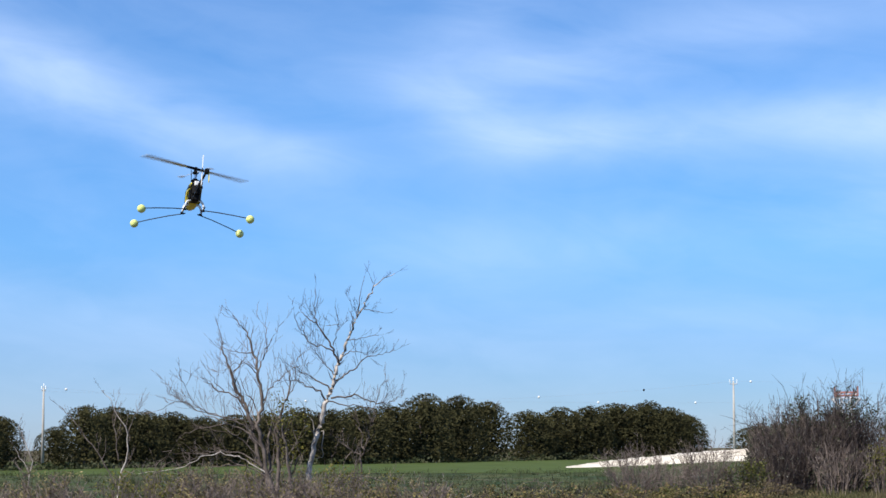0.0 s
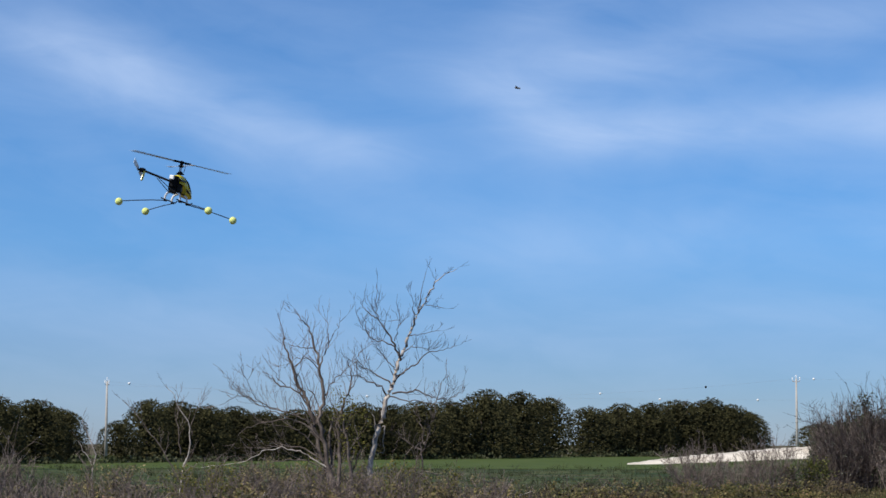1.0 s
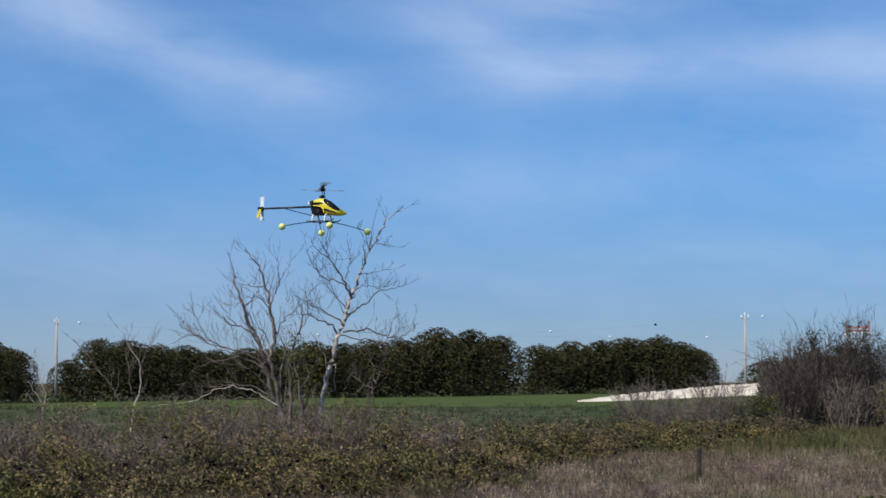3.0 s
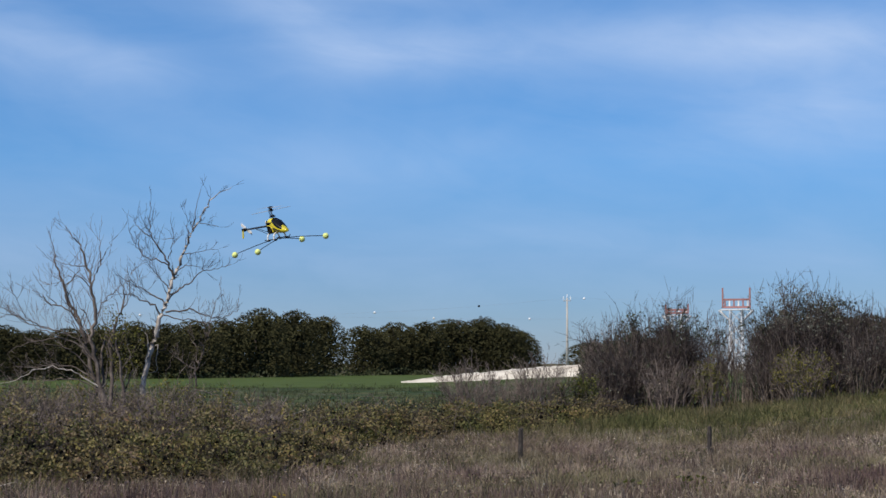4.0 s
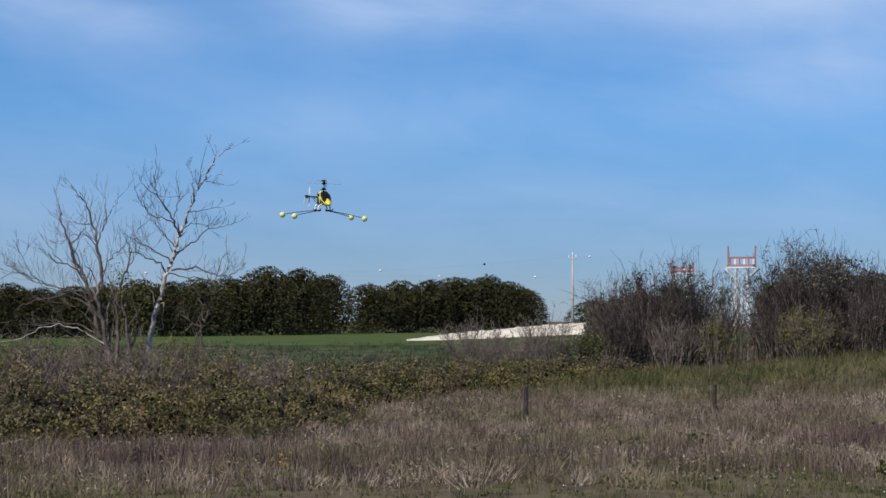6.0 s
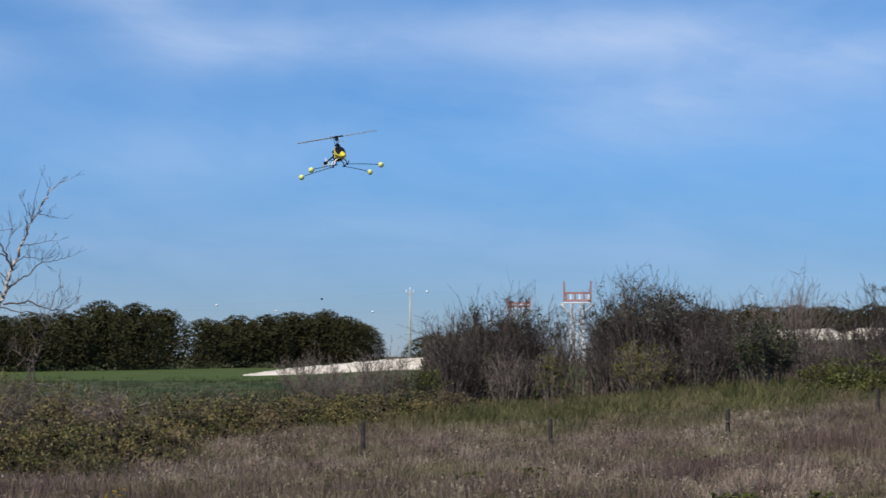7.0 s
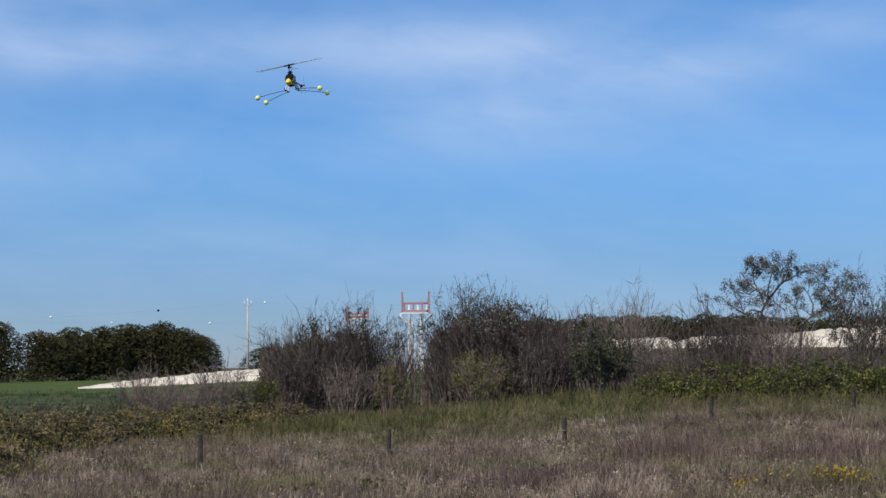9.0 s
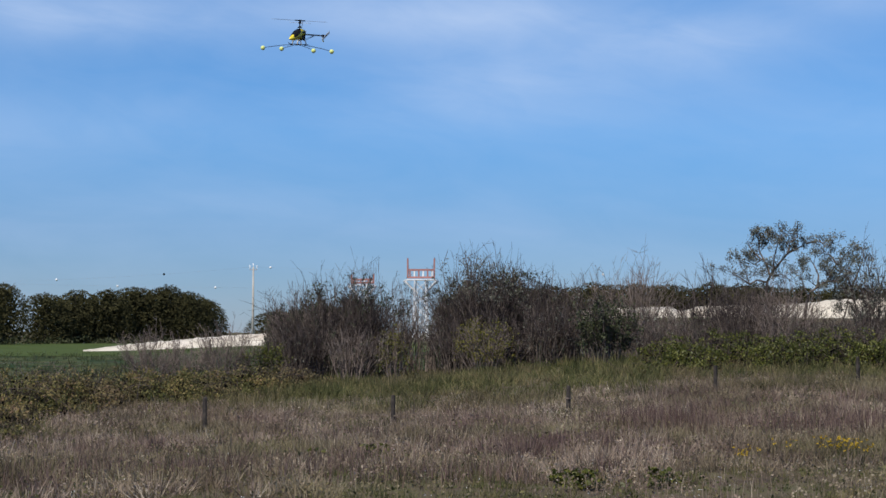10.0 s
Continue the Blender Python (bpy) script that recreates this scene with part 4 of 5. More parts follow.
# ---- power line ----
def pole(az, d, tall, label, arm=0.7):
    x, y = spot(az, d)
    p = empty("power_pole", pose(x, y, 0, 0, 0, -az))
    bm = bmesh.new()
    cyl(bm, (0, 0, -0.3), (0, 0, tall), 0.15, 0.075, 10)
    part("shaft", bm, M["concrete"], p, smooth=True)
    bm = bmesh.new()
    block(bm, (0, 0, tall - 0.25), (arm, 0.08, 0.08), bevel=0.01)
    part("crossarm", bm, M["steel"], p)
    for sx in (-arm * 0.46, 0.0, arm * 0.46):
        bm = bmesh.new()
        z = tall - 0.2 if sx else tall
        cyl(bm, (sx, 0, z), (sx, 0, z + 0.12), 0.02, 0.02, 8)
        for i in range(3):
            cyl(bm, (sx, 0, z + 0.1 + 0.09 * i), (sx, 0, z + 0.16 + 0.09 * i), 0.06, 0.035, 10)
        part("insulator", bm, M["white_paint"], p)
    return tagged(p, label, "pole", "poles of the power line")


pole(-17.57, 165, 6.9, "pale concrete power pole at the field's edge", 0.35)
pole(2.75, 178, 7.7, "pale concrete power pole behind the gravel bank")


def cable(a, b, sag, balls):
    (x0, y0, z0), (x1, y1, z1) = a, b
    s = np.linspace(0, 1, 25)
    pts = np.stack([x0 + (x1 - x0) * s, y0 + (y1 - y0) * s, z0 + (z1 - z0) * s - 4 * sag * s * (1 - s)], 1)
    thing = empty("power_cable")
    mesh_object("wire", *tubes([(pts, np.full(25, 0.0035))], 4), M["steel"], thing)
    for q, white in balls:
        bm = bmesh.new()
        bmesh.ops.create_uvsphere(bm, u_segments=10, v_segments=6, radius=0.11)
        o = part("marker_ball", bm, M["white_paint" if white else "black"], thing, smooth=True)
        o.location = (x0 + (x1 - x0) * q, y0 + (y1 - y0) * q, z0 + (z1 - z0) * q - 4 * sag * q * (1 - q))
    return tagged(thing, "thin overhead cable with small marker balls", "cable")


pa, pb, pc = (*spot(-17.57, 165), 6.9), (*spot(2.75, 178), 7.7), (*spot(26, 200), 8.6)
cable(pa, pb, 1.5, [(0.03, 1), (0.36, 1), (0.70, 1), (0.86, 0)])
cable((pa[0], pa[1], 6.6), (pb[0], pb[1], 5.75), 0.3, [(0.79, 1), (0.94, 1)])
cable(pb, pc, 0.8, [(0.02, 1), (0.42, 1)])


# ---- red and white gantry ----
def gantry(az, d, wide, foot, z0, z1, label):
    x, y = spot(az, d)
    g = empty("gantry", pose(x, y, 0, 0, 0, -az - 8))
    for sx in (-0.5, 0.5):
        bm = bmesh.new()
        block(bm, (sx * wide, 0, (z0 + z1) / 2), (0.3, 0.3, z1 - z0))
        part("post", bm, M["red_paint"], g)
    for k, zz in enumerate((z0 + 0.2, z0 + (z1 - z0) * 0.42)):
        bm = bmesh.new()
        block(bm, (0, 0, zz), (wide, 0.35, 0.4))
        part("beam", bm, M["red_paint"], g)
    for k in range(6):
        bm = bmesh.new()
        sx = (k + 0.5) / 6 - 0.5
        block(bm, (sx * wide, 0.02, z0 + (z1 - z0) * 0.22), (0.3, 0.25, (z1 - z0) * 0.36))
        part("panel", bm, M["white_paint" if k % 2 else "red_paint"], g)
    # white lattice tower
    w = wide * 0.26
    levels = [foot + (z0 - 0.6 - foot) * i / 5 for i in range(6)]
    for sx in (-1, 1):
        for sy in (-1, 1):
            bm = bmesh.new()
            cyl(bm, (sx * w, sy * w, foot), (sx * w * 0.8, sy * w * 0.8, z0 - 0.45), 0.13, 0.11, 6)
            part("leg", bm, M["white_paint"], g, "white tower leg")
    for z, z2 in zip(levels, levels[1:]):
        for sy in (-1, 1):
            for sx in (-1, 1):
                bm = bmesh.new()
                cyl(bm, (sx * w * 0.9, sy * w * 0.9, z), (-sx * w * 0.9, sy * w * 0.9, z2), 0.06, 0.06, 5)
                part("lattice_bar", bm, M["white_paint"], g, "white lattice bar")
    for sx in (-1, 1):
        for sy in (-1, 1):
            bm = bmesh.new()
            cyl(bm, (sx * wide * 0.12, sy * 0.4, z0 - 3.2), (sx * wide * 0.62, sy * 1.2, z0 - 0.5), 0.16, 0.16, 6)
            part("brace", bm, M["white_paint"], g, "white slanting brace")
    bm = bmesh.new()
    block(bm, (0, 0, z0 - 0.35), (wide * 1.15, 2.6, 0.2), bevel=0.05)
    part("platform", bm, M["white_paint"], g, "white platform")
    return tagged(g, label, "gantry")


gantry(7.74, 400, 5.6, -0.2, 13.0, 17.2, "far red and white steel gantry on a white column")
gantry(6.0, 430, 5.0, -0.2, 12.6, 14.8, "far red and white steel gantry on a white column")


# ---- grass ----
def grass(name, seed, n, az0, az1, d0, d1, h0, h1, w, lean, mat, label, patch=0.0):
    rng = np.random.default_rng(seed)
    az = rng.uniform(az0, az1, n)
    d = np.sqrt(rng.uniform(d0 ** 2, d1 ** 2, n))
    x, y = d * np.sin(np.radians(az)), d * np.cos(np.radians(az))
    clump = 0.5 + 0.5 * np.sin(x * 1.3 + 2.1 * np.sin(y * 0.7 + seed)) * np.sin(y * 1.7 + 1.3 * np.sin(x * 0.9))
    if patch:
        keep = rng.uniform(0, 1, n) < (1 - patch) + patch * clump ** 2
        az, d, x, y, clump = az[keep], d[keep], x[keep], y[keep], clump[keep]
    n = len(x)
    tuft = 0.5 + 0.5 * np.sin(x * 5.1 + 3 * np.sin(y * 2.3)) * np.sin(y * 4.3 + 2 * np.sin(x * 3.1))
    clump = np.clip(0.55 * clump + 0.65 * tuft ** 2, 0, 1.2)
    h = (h0 + (h1 - h0) * (0.55 * clump + 0.45 * rng.uniform(0, 1, n))) * rng.uniform(0.7, 1.15, n)
    v, f = blades(rng, x, y, h, w * rng.uniform(0.6, 1.3, n), rng.uniform(0.1, lean, n), height(x, y))
    return stuff(name, v, f, M[mat], label, "grass")


def meadow_tufts(name, seed, n, per, az0, az1, d0, d1, h0, h1, w, mat, label, thin=0.0):
    rng = np.random.default_rng(seed)
    az = rng.uniform(az0, az1, n)
    d = np.sqrt(rng.uniform(d0 ** 2, d1 ** 2, n))
    x, y = d * np.sin(np.radians(az)), d * np.cos(np.radians(az))
    wave = 0.5 + 0.5 * np.sin(x * 0.9 + 2.1 * np.sin(y * 0.5 + seed)) * np.sin(y * 1.1 + 1.7 * np.sin(x * 0.7 + seed))
    fine = 0.5 + 0.5 * np.sin(x * 3.4 + 1.6 * np.sin(y * 2.1)) * np.sin(y * 2.7 + 1.9 * np.sin(x * 1.8 + seed))
    keep = rng.uniform(0, 1, n) < ((1 - thin) + thin * wave) * (0.35 + 0.65 * (fine > 0.42))
    if mat == "dry_grass":
        keep &= ~((np.hypot(x, y) < 22.6 + 0.9 * np.sin(x * 1.1)) & (x > 1.5 + 0.6 * np.sin(y * 2)))
    wave = 0.5 * wave + 0.5 * fine
    x, y, wave = x[keep], y[keep], wave[keep]
    n = len(x)
    tall = h0 + (h1 - h0) * np.clip(0.65 * wave + 0.45 * rng.uniform(0, 1, n) ** 1.6, 0, 1)
    v, f = tufts(rng, x, y, tall, tall * rng.uniform(0.8, 1.7, n), per, w)
    return stuff(name, v, f, M[mat], label, "grass")


meadow_tufts("dry_grass", 1, 13500, 17, -25, 25, 19, 40, 0.07, 0.36, 0.012, "dry_grass", "thick purple-brown dry meadow grass in tufts")
grass("dry_stalks", 5, 26000, -25, 25, 18, 40, 0.15, 0.42, 0.005, 0.4, "dry_grass", "scattered taller stalks of dry grass", 0.7)
meadow_tufts("short_grass", 2, 3800, 18, -25, 25, 14.5, 24, 0.05, 0.13, 0.008, "green_grass", "short olive green grass in the foreground", 0.3)
meadow_tufts("green_grass", 3, 4600, 16, -4, 26, 37.5, 53, 0.10, 0.44, 0.017, "green_grass", "fresh green grass along the old fence", 0.3)
meadow_tufts("green_grass", 4, 2600, 20, -26, 14, 21, 36, 0.08, 0.3, 0.009, "green_grass", "tufts of green grass among dry stems", 0.8)


def herbs(name, seed, n, d0, d1, z1, size, mat, label):
    rng = np.random.default_rng(seed)
    az, d = rng.uniform(-25, 25, n), np.sqrt(rng.uniform(d0 ** 2, d1 ** 2, n))
    x, y = d * np.sin(np.radians(az)), d * np.cos(np.radians(az))
    lump = 0.5 + 0.5 * np.sin(x * 2.3 + 2 * np.sin(y * 1.7 + seed)) * np.sin(y * 2.9 + seed)
    keep = rng.uniform(0, 1, n) < lump ** 2 + 0.1
    x, y, lump = x[keep], y[keep], lump[keep]
    v, f = leaves(rng, np.stack([x, y, height(x, y) + 0.03 + z1 * lump * rng.uniform(0, 1, len(x))], 1), size, 0.03, 3)
    return stuff(name, v, f, M[mat], label, "herbs")


herbs("dry_herbs", 601, 30000, 19, 40, 0.26, 0.04, "dry_grass", "withered seed heads and curled dry leaves in the meadow")
herbs("green_herbs", 602, 14000, 16, 38, 0.16, 0.045, "green_grass", "low green herbs scattered through the dry meadow")
herbs("pale_flowers", 603, 260, 18, 26, 0.2, 0.016, "white_plastic", "tiny pale wildflowers scattered in the grass")


def tuft_patch(az, d, wide, deep, n, tall, seed):
    rng = np.random.default_rng(seed)
    x0, y0 = spot(az, d)
    x, y = x0 + rng.normal(0, wide, n), y0 + rng.normal(0, deep, n)
    v, f = blades(rng, x, y, tall * rng.uniform(0.5, 1.1, n), rng.uniform(0.005, 0.01, n), rng.uniform(0.05, 0.4, n), height(x, y))
    return stuff("dock_stems", v, f, M["red_stem"], "stand of tall reddish-brown dead stems", "weed")


for k, (az, d, w, dp, n, h) in enumerate([(15.0, 30, 0.5, 0.5, 500, 0.5), (14.3, 31, 0.4, 0.4, 300, 0.42), (20.9, 29, 0.7, 0.6, 700, 0.5), (17.2, 29, 0.9, 0.5, 500, 0.42), (-7.8, 22.5, 0.9, 0.5, 900, 0.36), (-10.3, 23, 0.8, 0.5, 600, 0.34), (-1.0, 21.5, 0.9, 0.6, 800, 0.33), (4.0, 24, 0.7, 0.6, 500, 0.32), (11.0, 26, 0.7, 0.6, 400, 0.34), (8.2, 22, 0.9, 0.5, 600, 0.3)]):
    tuft_patch(az, d, w, dp, n, h, 500 + k)


def fallen_branch(az, d, z, length, turn, seed):
    rng = np.random.default_rng(seed)
    x0, y0 = spot(az, d)
    lines = []
    grow(rng, (-length / 2, 0, 0), (1, 0, 0.05), length, 0.016, 1, lines, 0.12, 0.0, (1, 2), 0.4, 0.7, 0.004)
    o = mesh_object("fallen_branch", *tubes(lines, 5), M["bark"], smooth=True)
    o.matrix_world = pose(x0, y0, float(height(x0, y0)) + z, 0, -6, turn)
    return tagged(o, "pale dead branch lying on the brambles", "branch", "fallen branches")


for k, (az, d, z, n, turn) in enumerate([(-14.0, 24.9, 0.1, 0.45, 10), (-13.2, 31.5, 0.75, 0.6, 50), (-5.9, 34, 0.75, 0.7, -15), (-20.3, 26.4, 0.6, 0.5, 60)]):
    fallen_branch(az, d, z, n, turn, 700 + k)


def reed_tuft(az, d, n, tall, seed):
    rng = np.random.default_rng(seed)
    x0, y0 = spot(az, d)
    x, y = x0 + rng.normal(0, 0.28, n), y0 + rng.normal(0, 0.15, n)
    v, f = blades(rng, x, y, tall * rng.uniform(0.5, 1.1, n), rng.uniform(0.009, 0.016, n), rng.uniform(0.4, 1.6, n), height(x, y))
    return stuff("leaning_grass", v, f, M["green_grass"], "tuft of long leaning pale green grass", "grass")


for k, (az, d, n, h) in enumerate([(-6.8, 26.0, 120, 0.42), (-13.4, 24.6, 120, 0.3), (-3.8, 31, 90, 0.4), (9.5, 38.5, 120, 0.5), (14.4, 41, 110, 0.6), (12.2, 40, 90, 0.5), (2.5, 36, 100, 0.4)]):
    reed_tuft(az, d, n, h, 720 + k)


# ---- low flowers and leaf rosettes ----
def flower_patch(az, d, wide, n, seed):
    rng = np.random.default_rng(seed)
    x0, y0 = spot(az, d)
    thing = empty("flower_patch", pose(x0, y0, float(height(x0, y0))))
    P = rng.normal(0, 1, (n, 3)) * np.array([wide, wide * 0.7, 0]) + np.array([0, 0, 0.2]) + rng.uniform(0, 0.14, (n, 1)) * np.array([[0, 0, 1]])
    lines = [([(p[0], p[1], -0.02), (p[0] + 0.01, p[1], p[2] * 0.6), tuple(p)], [0.003, 0.002, 0.002]) for p in P]
    mesh_object("stems", *tubes(lines, 3), M["green_grass"], thing)
    v, f = leaves(rng, P, 0.03, 0.008, 5, flat=0.6)
    mesh_object("petals", v, f, M["flower"], thing)
    return tagged(thing, "patch of small yellow wildflowers in the grass", "flowers", "yellow flower patches", "stuff")


for k, (az, d, w, n) in enumerate([(20.2, 24.5, 0.16, 34), (19.9, 24.8, 0.12, 22), (17.3, 23.5, 0.10, 16), (20.6, 24.3, 0.1, 16), (18.4, 24.4, 0.12, 8), (-5.9, 20.0, 0.06, 8)]):
    flower_patch(az, d, w, n, 200 + k)


def rosette(az, d, wide, n, seed):
    rng = np.random.default_rng(seed)
    x0, y0 = spot(az, d)
    P = rng.normal(0, 1, (n, 3)) * np.array([wide, wide * 0.6, 0.0]) + np.array([0, 0, 0.15])
    P[:, 2] += rng.uniform(-0.12, 0.08, n)
    v, f = leaves(rng, P, 0.075, 0.01, 2, flat=0.3)
    o = tagged(mesh_object("weed_clump", v, f, M["green_leaf"]), kind="stuff")
    o.matrix_world = pose(x0, y0, float(height(x0, y0)))
    return tagged(o, "clump of broad dark green weed leaves", "weed", "weed clumps")


for k, (az, d, w, n) in enumerate([(12.6, 21.2, 0.14, 90), (14.9, 21.6, 0.12, 60), (6.4, 25.5, 0.10, 50), (12.0, 21.0, 0.08, 40), (4.4, 24.5, 0.1, 40)]):
    rosette(az, d, w, n, 300 + k)


# ---- model helicopter ----
def lathe_loft(sections, mat, name, parent, label="", smooth=True):
    """Skin over closed sections (each a list of points)."""
    bm = bmesh.new()
    rings = [[bm.verts.new(p) for p in s] for s in sections]
    n = len(rings[0])
    for a, b in zip(rings, rings[1:]):
        for i in range(n):
            bm.faces.new((a[i], a[(i + 1) % n], b[(i + 1) % n], b[i]))
    bm.faces.new(rings[0][::-1])
    bm.faces.new(rings[-1])
    bmesh.ops.recalc_face_normals(bm, faces=bm.faces)
    return part(name, bm, mat, parent, label, smooth)


def oval(x, zc, hy, hz, n=18, power=2.3):
    out = []
    for i in range(n):
        a = 2 * math.pi * i / n
        c, s = math.cos(a), math.sin(a)
        out.append((x, hy * math.copysign(abs(c) ** (2 / power), c), zc + hz * math.copysign(abs(s) ** (2 / power), s)))
    return out


def helicopter():
    h = empty("model_helicopter")
    Z = 0.050
    # canopy: yellow shell with a black window band
    lathe_loft([oval(-0.056, 0.164, 0.022, 0.018), oval(-0.03, 0.166, 0.029, 0.024), oval(0.0, 0.160, 0.034, 0.032), oval(0.026, 0.140, 0.036, 0.048), oval(0.05, 0.132, 0.036, 0.044), oval(0.08, 0.118, 0.034, 0.035), oval(0.12, 0.104, 0.027, 0.023), oval(0.152, 0.097, 0.016, 0.012), oval(0.166, 0.095, 0.006, 0.005)],
               M["canopy"], "canopy", h, "glossy yellow canopy")
    lathe_loft([oval(0.022, 0.166, 0.031, 0.024), oval(0.055, 0.152, 0.0372, 0.022), oval(0.088, 0.130, 0.0345, 0.019), oval(0.120, 0.113, 0.0270, 0.013), oval(0.140, 0.105, 0.016, 0.006)],
               M["black_gloss"], "window", h, "black canopy window")
    lathe_loft([oval(0.030, 0.122, 0.0380, 0.013), oval(0.075, 0.111, 0.0366, 0.011), oval(0.105, 0.101, 0.0310, 0.006), oval(0.125, 0.096, 0.0262, 0.002)],
               M["black_gloss"], "side_band", h, "black band round the canopy")
    for sy in (-1, 1):
        bm = bmesh.new()
        block(bm, (-0.012, sy * 0.0318, 0.160), (0.070, 0.006, 0.012), bevel=0.0018)
        part("stripe", bm, M["black_gloss"], h, "black side stripe")
        # frame plates, struts, skids
        bm = bmesh.new()
        block(bm, (-0.030, sy * 0.026, 0.122), (0.058, 0.004, 0.050), bevel=0.0015)
        block(bm, (-0.055, sy * 0.026, 0.150), (0.014, 0.004, 0.040), bevel=0.0015)
        cyl(bm, (-0.05, sy * 0.028, 0.092), (0.03, sy * 0.028, 0.092), 0.004, seg=6)
        part("frame_plate", bm, M["black"], h)
        bm = bmesh.new()
        cyl(bm, (-0.085, sy * 0.046, Z), (0.085, sy * 0.046, Z), 0.0035, seg=8)
        cyl(bm, (0.085, sy * 0.046, Z), (0.105, sy * 0.046, Z + 0.012), 0.0035, 0.003, seg=8)
        part("skid", bm, M["carbon"], h)
        for sx in (-0.045, 0.04):
            bm = bmesh.new()
            pts = [(sx, sy * 0.018, 0.092), (sx, sy * 0.036, 0.084), (sx, sy * 0.044, 0.068), (sx, sy * 0.046, Z)]
            for a, b in zip(pts, pts[1:]):
                cyl(bm, a, b, 0.0055, 0.0055, 8)
            part("strut", bm, M["white_plastic"], h, "white landing strut")
        bm = bmesh.new()
        cyl(bm, (-0.06, sy * 0.018, 0.085), (-0.25, sy * 0.006, 0.132), 0.0022, seg=6)
        part("boom_brace", bm, M["carbon"], h)
        bm = bmesh.new()
        way = [(0.030, sy * 0.0355, 0.098), (0.024, sy * 0.0345, 0.122), (0.006, sy * 0.0335, 0.138), (-0.022, sy * 0.0315, 0.144), (-0.05, sy * 0.028, 0.146)]
        for a, b in zip(way, way[1:]):
            cyl(bm, a, b, 0.0032, 0.0032, 8)
        part("arch_trim", bm, M["canopy"], h, "yellow edge of the canopy's side opening")
        bm = bmesh.new()
        cyl(bm, (-0.015, sy * 0.027, 0.112), (-0.015, sy * 0.031, 0.112), 0.013, 0.012, 14)
        part("gear_cover", bm, M["carbon"], h)
    bm = bmesh.new()
    block(bm, (-0.025, 0, 0.106), (0.07, 0.044, 0.036), bevel=0.006)
    part("battery", bm, M["black"], h)
    bm = bmesh.new()
    cyl(bm, (-0.055, 0, 0.12), (-0.055, 0, 0.178), 0.022, 0.022, 14)
    block(bm, (-0.03, 0, 0.17), (0.04, 0.03, 0.02), bevel=0.003)
    part("motor", bm, M["black"], h)
    bm = bmesh.new()
    block(bm, (-0.088, 0, 0.166), (0.014, 0.024, 0.022), bevel=0.003)
    part("servo", bm, M["white_plastic"], h, "small pale servo box")
    bm = bmesh.new()
    cyl(bm, (-0.06, 0, 0.142), (-0.435, 0, 0.139), 0.0065, 0.006, 10)
    part("tail_boom", bm, M["carbon"], h, smooth=True)
    bm = bmesh.new()
    block(bm, (-0.43, 0, 0.139), (0.035, 0.02, 0.022), bevel=0.003)
    part("tail_gearbox", bm, M["black"], h)
    # fin below the tail, yellow
    bm = bmesh.new()
    prof = [(-0.418, 0.135), (-0.436, 0.135), (-0.455, 0.088), (-0.450, 0.080), (-0.434, 0.088)]
    a = [bm.verts.new((x, -0.012, z)) for x, z in prof]
    b = [bm.verts.new((x, -0.009, z)) for x, z in prof]
    bm.faces.new(a), bm.faces.new(b[::-1])
    for i in range(5):
        bm.faces.new((a[i], b[i], b[(i + 1) % 5], a[(i + 1) % 5]))
    bmesh.ops.recalc_face_normals(bm, faces=bm.faces)
    part("tail_fin", bm, M["canopy"], h, "yellow tail fin")
    bm = bmesh.new()
    cyl(bm, (0, 0, 0.15), (0, 0, 0.262), 0.0045, seg=8)
    part("mast", bm, M["metal"], h)
    bm = bmesh.new()
    cyl(bm, (0, 0, 0.196), (0, 0, 0.203), 0.02, 0.022, 14)
    cyl(bm, (0, 0, 0.203), (0, 0, 0.212), 0.015, 0.011, 14)
    part("swashplate", bm, M["black"], h)
    # training undercarriage: crossed rods with balls at the tips
    for sx in (-1, 1):
        for sy in (-1, 1):
            arm = bmesh.new()
            x0 = 0.045 * sx + 0.01
            x1, y1 = 0.024 + 0.16 * sx, 0.265 * sy
            # the rod bows down a little towards its tip
            way = [(x0 + (x1 - x0) * q, (0.03 + (0.265 - 0.03) * q) * sy, Z - 0.004 - (Z - 0.007) * q ** 1.25) for q in (0, 0.33, 0.66, 1.0)]
            for a, b in zip(way, way[1:]):
                cyl(arm, a, b, 0.0026, 0.0025, 6)
            rod = part("outrigger", arm, M["carbon"], h, "thin black outrigger rod")
            bm = bmesh.new()
            bmesh.ops.create_uvsphere(bm, u_segments=20, v_segments=12, radius=0.0205, matrix=Matrix.Translation((x1, y1, 0)))
            part("ball", bm, M["ball"], rod, "yellow foam ball", True)
            bm = bmesh.new()
            cyl(bm, (x0, 0.036 * sy, Z - 0.006), (x0, 0.054 * sy, Z - 0.006), 0.005, 0.005, 8)
            part("clamp", bm, M["black"], h)
    # main rotor
    rotor = part("main_rotor", hub_mesh(), M["black"], h)
    for s in (-1, 1):
        bm = bmesh.new()
        prof = [(0.05, -0.009), (0.075, -0.016), (0.305, -0.014), (0.313, -0.006), (0.313, 0.006), (0.305, 0.014), (0.075, 0.016), (0.05, 0.009)]
        lo = [bm.verts.new((x * s, y * s, -0.0012 + 0.05 * y)) for x, y in prof]
        hi = [bm.verts.new((x * s, y * s, 0.0012 + 0.05 * y)) for x, y in prof]
        bm.faces.new(lo[::-1]), bm.faces.new(hi)
        for i in range(8):
            bm.faces.new((lo[i], lo[(i + 1) % 8], hi[(i + 1) % 8], hi[i]))
        bmesh.ops.recalc_face_normals(bm, faces=bm.faces)
        part("rotor_blade", bm, M["blade"], rotor, "dark glossy rotor blade")
        bm = bmesh.new()
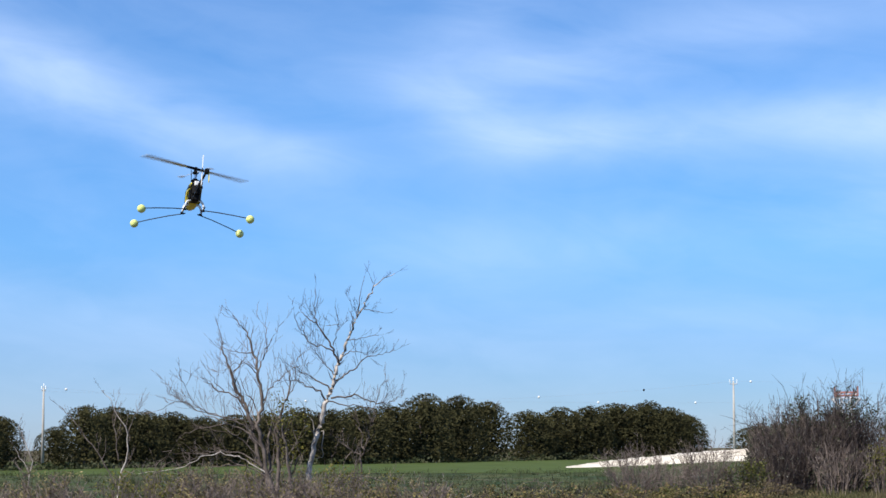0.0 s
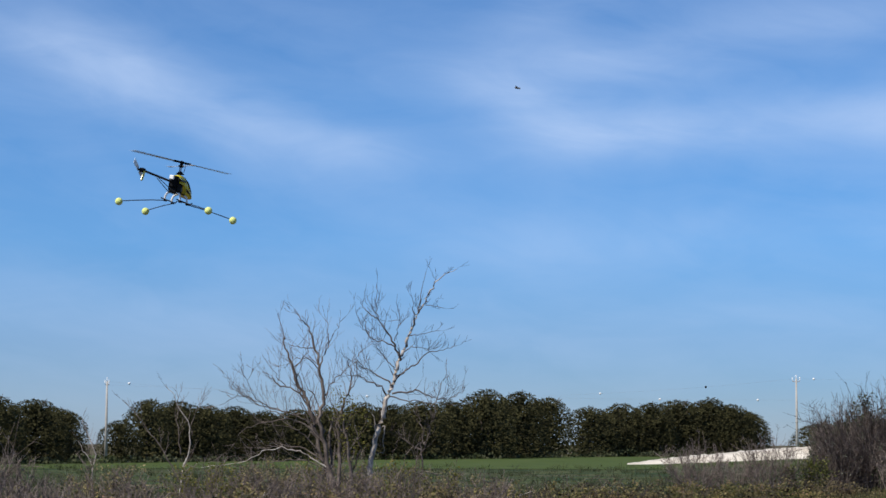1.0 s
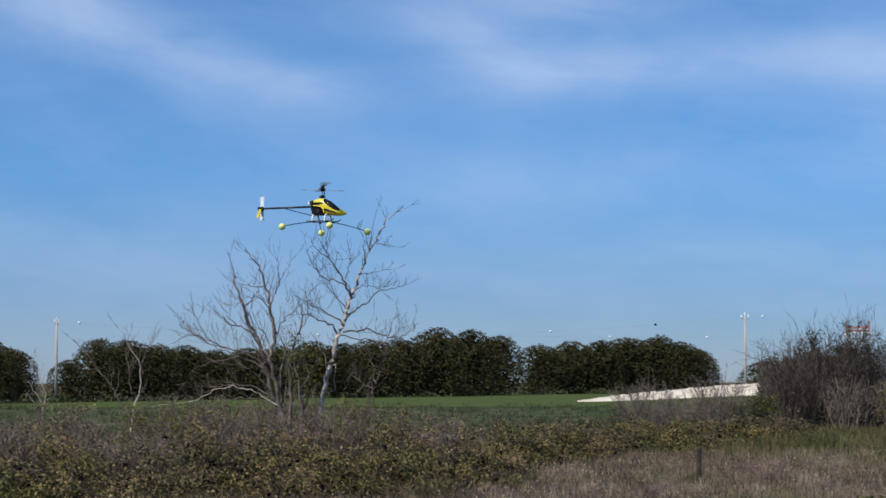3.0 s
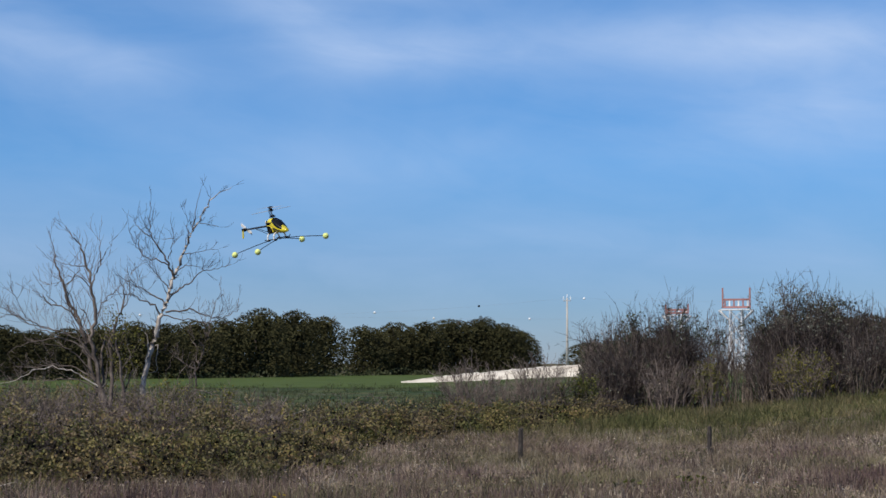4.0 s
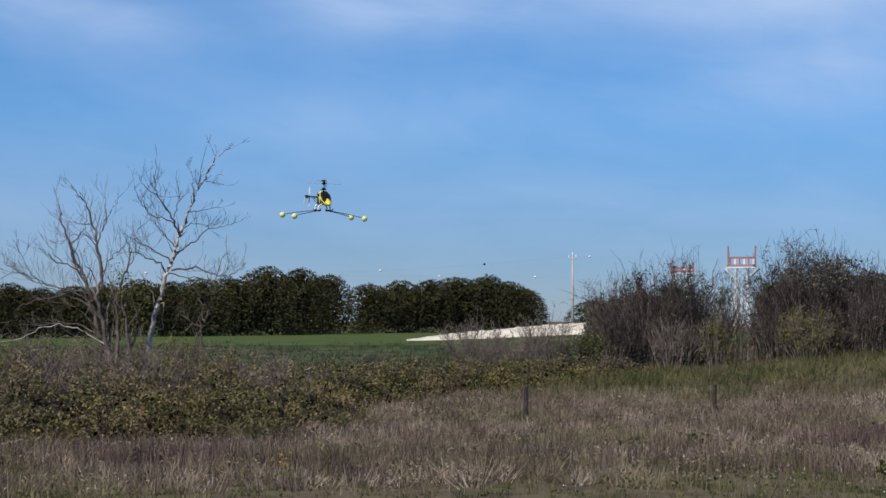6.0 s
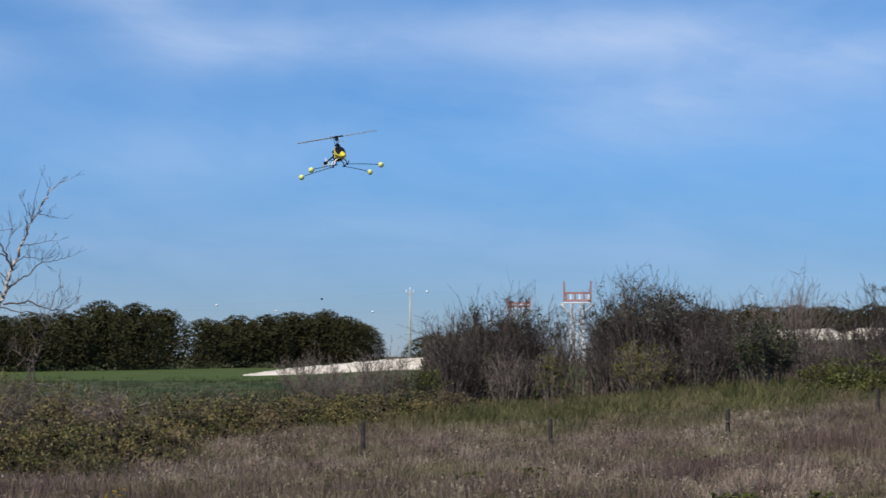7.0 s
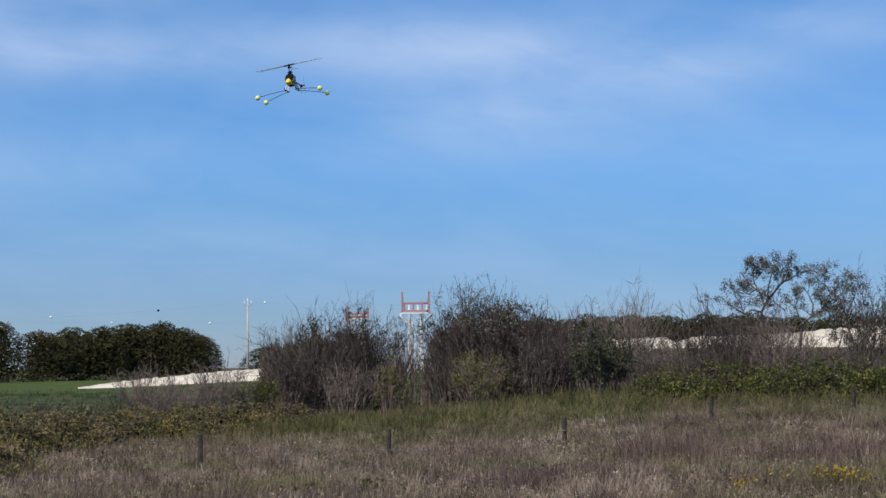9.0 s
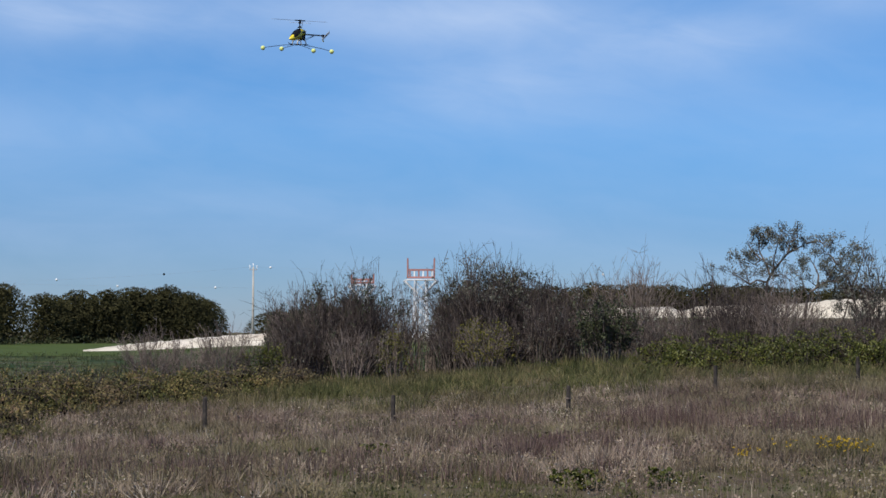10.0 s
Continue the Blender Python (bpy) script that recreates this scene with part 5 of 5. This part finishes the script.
        cyl(bm, (0, 0.01 * s, -0.02), (0, 0.105 * s, -0.02), 0.0016, seg=6)
        block(bm, (0, 0.115 * s, -0.02), (0.018, 0.036, 0.003), bevel=0.001)
        part("flybar_paddle", bm, M["blade"], rotor, "grey flybar paddle")
    tail = part("tail_rotor", tail_hub(), M["black"], h)
    for s in (-1, 1):
        bm = bmesh.new()
        block(bm, (0, 0, 0.041 * s), (0.024, 0.002, 0.066), bevel=0.0008)
        part("tail_blade", bm, M["white_plastic"], tail, "pale tail rotor blade")
    tagged(h, "yellow and black model helicopter with ball outriggers, flying", "helicopter")
    return h, rotor, tail


def hub_mesh():
    bm = bmesh.new()
    cyl(bm, (0, 0, -0.028), (0, 0, 0.008), 0.010, 0.008, 12)
    block(bm, (0, 0, 0), (0.11, 0.016, 0.010), bevel=0.002)
    block(bm, (0, 0, -0.02), (0.022, 0.026, 0.010), bevel=0.002)
    for s in (-1, 1):
        cyl(bm, (0.018 * s, 0.014, -0.005), (0.014 * s, 0.012, -0.055), 0.0018, seg=6)
    return bm


def tail_hub():
    bm = bmesh.new()
    cyl(bm, (0, -0.006, 0), (0, 0.006, 0), 0.006, 0.006, 10)
    block(bm, (0, 0, 0), (0.008, 0.004, 0.03), bevel=0.001)
    return bm


def flying_insect():
    o = empty("flying_insect")
    bm = bmesh.new()
    bmesh.ops.create_uvsphere(bm, u_segments=10, v_segments=8, radius=0.5, matrix=Matrix.Diagonal((0.008, 0.0034, 0.0034, 1)))
    bmesh.ops.create_uvsphere(bm, u_segments=8, v_segments=6, radius=0.0016, matrix=Matrix.Translation((0.0046, 0, 0)))
    part("body", bm, M["insect"], o, smooth=True)
    for s in (-1, 1):
        bm = bmesh.new()
        block(bm, (-0.001, 0.0034 * s, 0.002), (0.0028, 0.006, 0.0003), bevel=0.0001)
        part("wing", bm, M["insect"], o)
    return tagged(o, "small dark flying insect passing in the air", "insect", "passing insects")


HELI, ROTOR, TAIL = helicopter()
FLY_A, FLY_B = flying_insect(), flying_insect()

# seconds, place, roll, pitch, yaw of the helicopter
FLIGHT = [
    (0.0, -2.178, 9.203, 2.820, 4.2, 6.4, 111.1),
    (0.5, -2.496, 9.475, 2.919, 5.3, 5.3, 97.9),
    (1.0, -2.802, 9.969, 2.948, 7.5, 2.9, 80.2),
    (1.5, -2.953, 10.506, 2.957, 9.7, 2.8, 53.3),
    (2.0, -2.865, 10.930, 2.900, 7.9, 5.4, 31.9),
    (2.5, -2.516, 11.200, 2.770, -0.1, 6.8, 7.3),
    (3.0, -2.011, 11.631, 2.639, -0.2, 0.6, -16.9),
    (3.2, -1.824, 12.129, 2.618, 0.7, -3.2, -25.2),
    (4.3, -1.265, 13.158, 2.379, 15.8, 1.3, -62.8),
    (4.5, -1.388, 13.543, 2.293, 9.5, 2.7, -65.5),
    (4.7, -1.477, 13.713, 2.219, 5.1, 4.8, -65.6),
    (5.0, -1.628, 13.838, 2.138, -1.4, 6.1, -66.0),
    (5.2, -1.655, 13.979, 2.136, -2.1, 7.3, -66.4),
    (6.3, -0.794, 14.053, 2.645, -0.5, 2.4, -70.7),
    (6.5, -0.527, 14.129, 2.754, -0.0, 0.5, -72.9),
    (7.0, 0.164, 14.214, 3.065, 5.9, -4.4, -76.9),
    (7.5, 0.718, 14.365, 3.422, 10.0, -6.0, -85.9),
    (8.0, 1.000, 14.681, 3.670, 7.8, -4.1, -95.8),
    (8.5, 1.205, 15.245, 3.810, 12.7, -4.5, -99.7),
    (9.0, 1.148, 15.975, 3.967, 7.5, 1.0, -106.0),
    (9.5, 1.059, 16.639, 4.160, -0.8, 6.0, -110.0),
    (10.0, 1.219, 17.228, 4.244, -6.4, 6.2, -125.4),
]
# seconds and direction of the rotor blades over the ground
BLADES = [(0.0, 50), (0.5, 2), (1.0, 48), (1.5, 56), (2.0, 8), (2.5, 47), (3.0, -76), (3.2, -15), (4.5, 33), (5.0, 30), (6.5, 58), (7.0, -20), (7.5, -35),
          (8.0, -85), (8.5, 56), (9.0, -33), (9.5, 60), (10.0, 34)]


def motions():
    walk(HELI, [(t, pose(x, y, z, rx, ry, rz)) for t, x, y, z, rx, ry, rz in FLIGHT])
    # the rotor turns clockwise, about 75 degrees a frame, two blades half a turn apart
    ft, fy = [r[0] for r in FLIGHT], [r[6] for r in FLIGHT]
    rows, angle = [], BLADES[0][1] - float(np.interp(0, ft, fy))
    rows.append((0.0, angle))
    for (t0, _), (t1, b1) in zip(BLADES, BLADES[1:]):
        n = round((t1 - t0) * FPS)
        want = b1 - float(np.interp(t1, ft, fy))
        start = rows[-1][1]
        turn = (want - start) % 180
        turn -= 180 * round((turn + 75 * n) / 180)
        for i in range(1, n + 1):
            rows.append((t0 + i / FPS, start + turn * i / n))
    walk(ROTOR, [(t, pose(0, 0, 0.263, 0, 0, a)) for t, a in rows])
    walk(TAIL, [(i / FPS, pose(-0.432, 0.022, 0.141, 0, 82 * i, 0)) for i in range(int(10 * FPS) + 1)])

    def at(az, el, d):
        a, e = radians(az), radians(el)
        return pose(d * math.sin(a) * math.cos(e), d * math.cos(a) * math.cos(e), EYE + d * math.sin(e), 0, 10, 0)
    walk(FLY_A, [(0.0, at(-70, 5, 6)), (6.6, at(-42, 4, 4)), (7.1, at(-13.5, 3.4, 2.6)), (7.2, at(-6.74, 3.57, 2.5)), (7.3, at(-0.07, 4.1, 2.5)), (7.4, at(6.3, 5.4, 2.5)), (7.5, at(11, 12.5, 2.5)), (8.2, at(28, 30, 3)), (10.0, at(60, 40, 6))])
    walk(FLY_B, [(0.0, at(-24, 22, 3)), (0.8, at(-9.7, 13.9, 3.2)), (0.9, at(-7.6, 12.2, 3.2)), (1.0, at(-5.45, 10.6, 3.2)), (1.1, at(-3.0, 9.6, 7)), (1.6, at(8, 12, 14)), (10.0, at(50, 25, 40))])


motions()
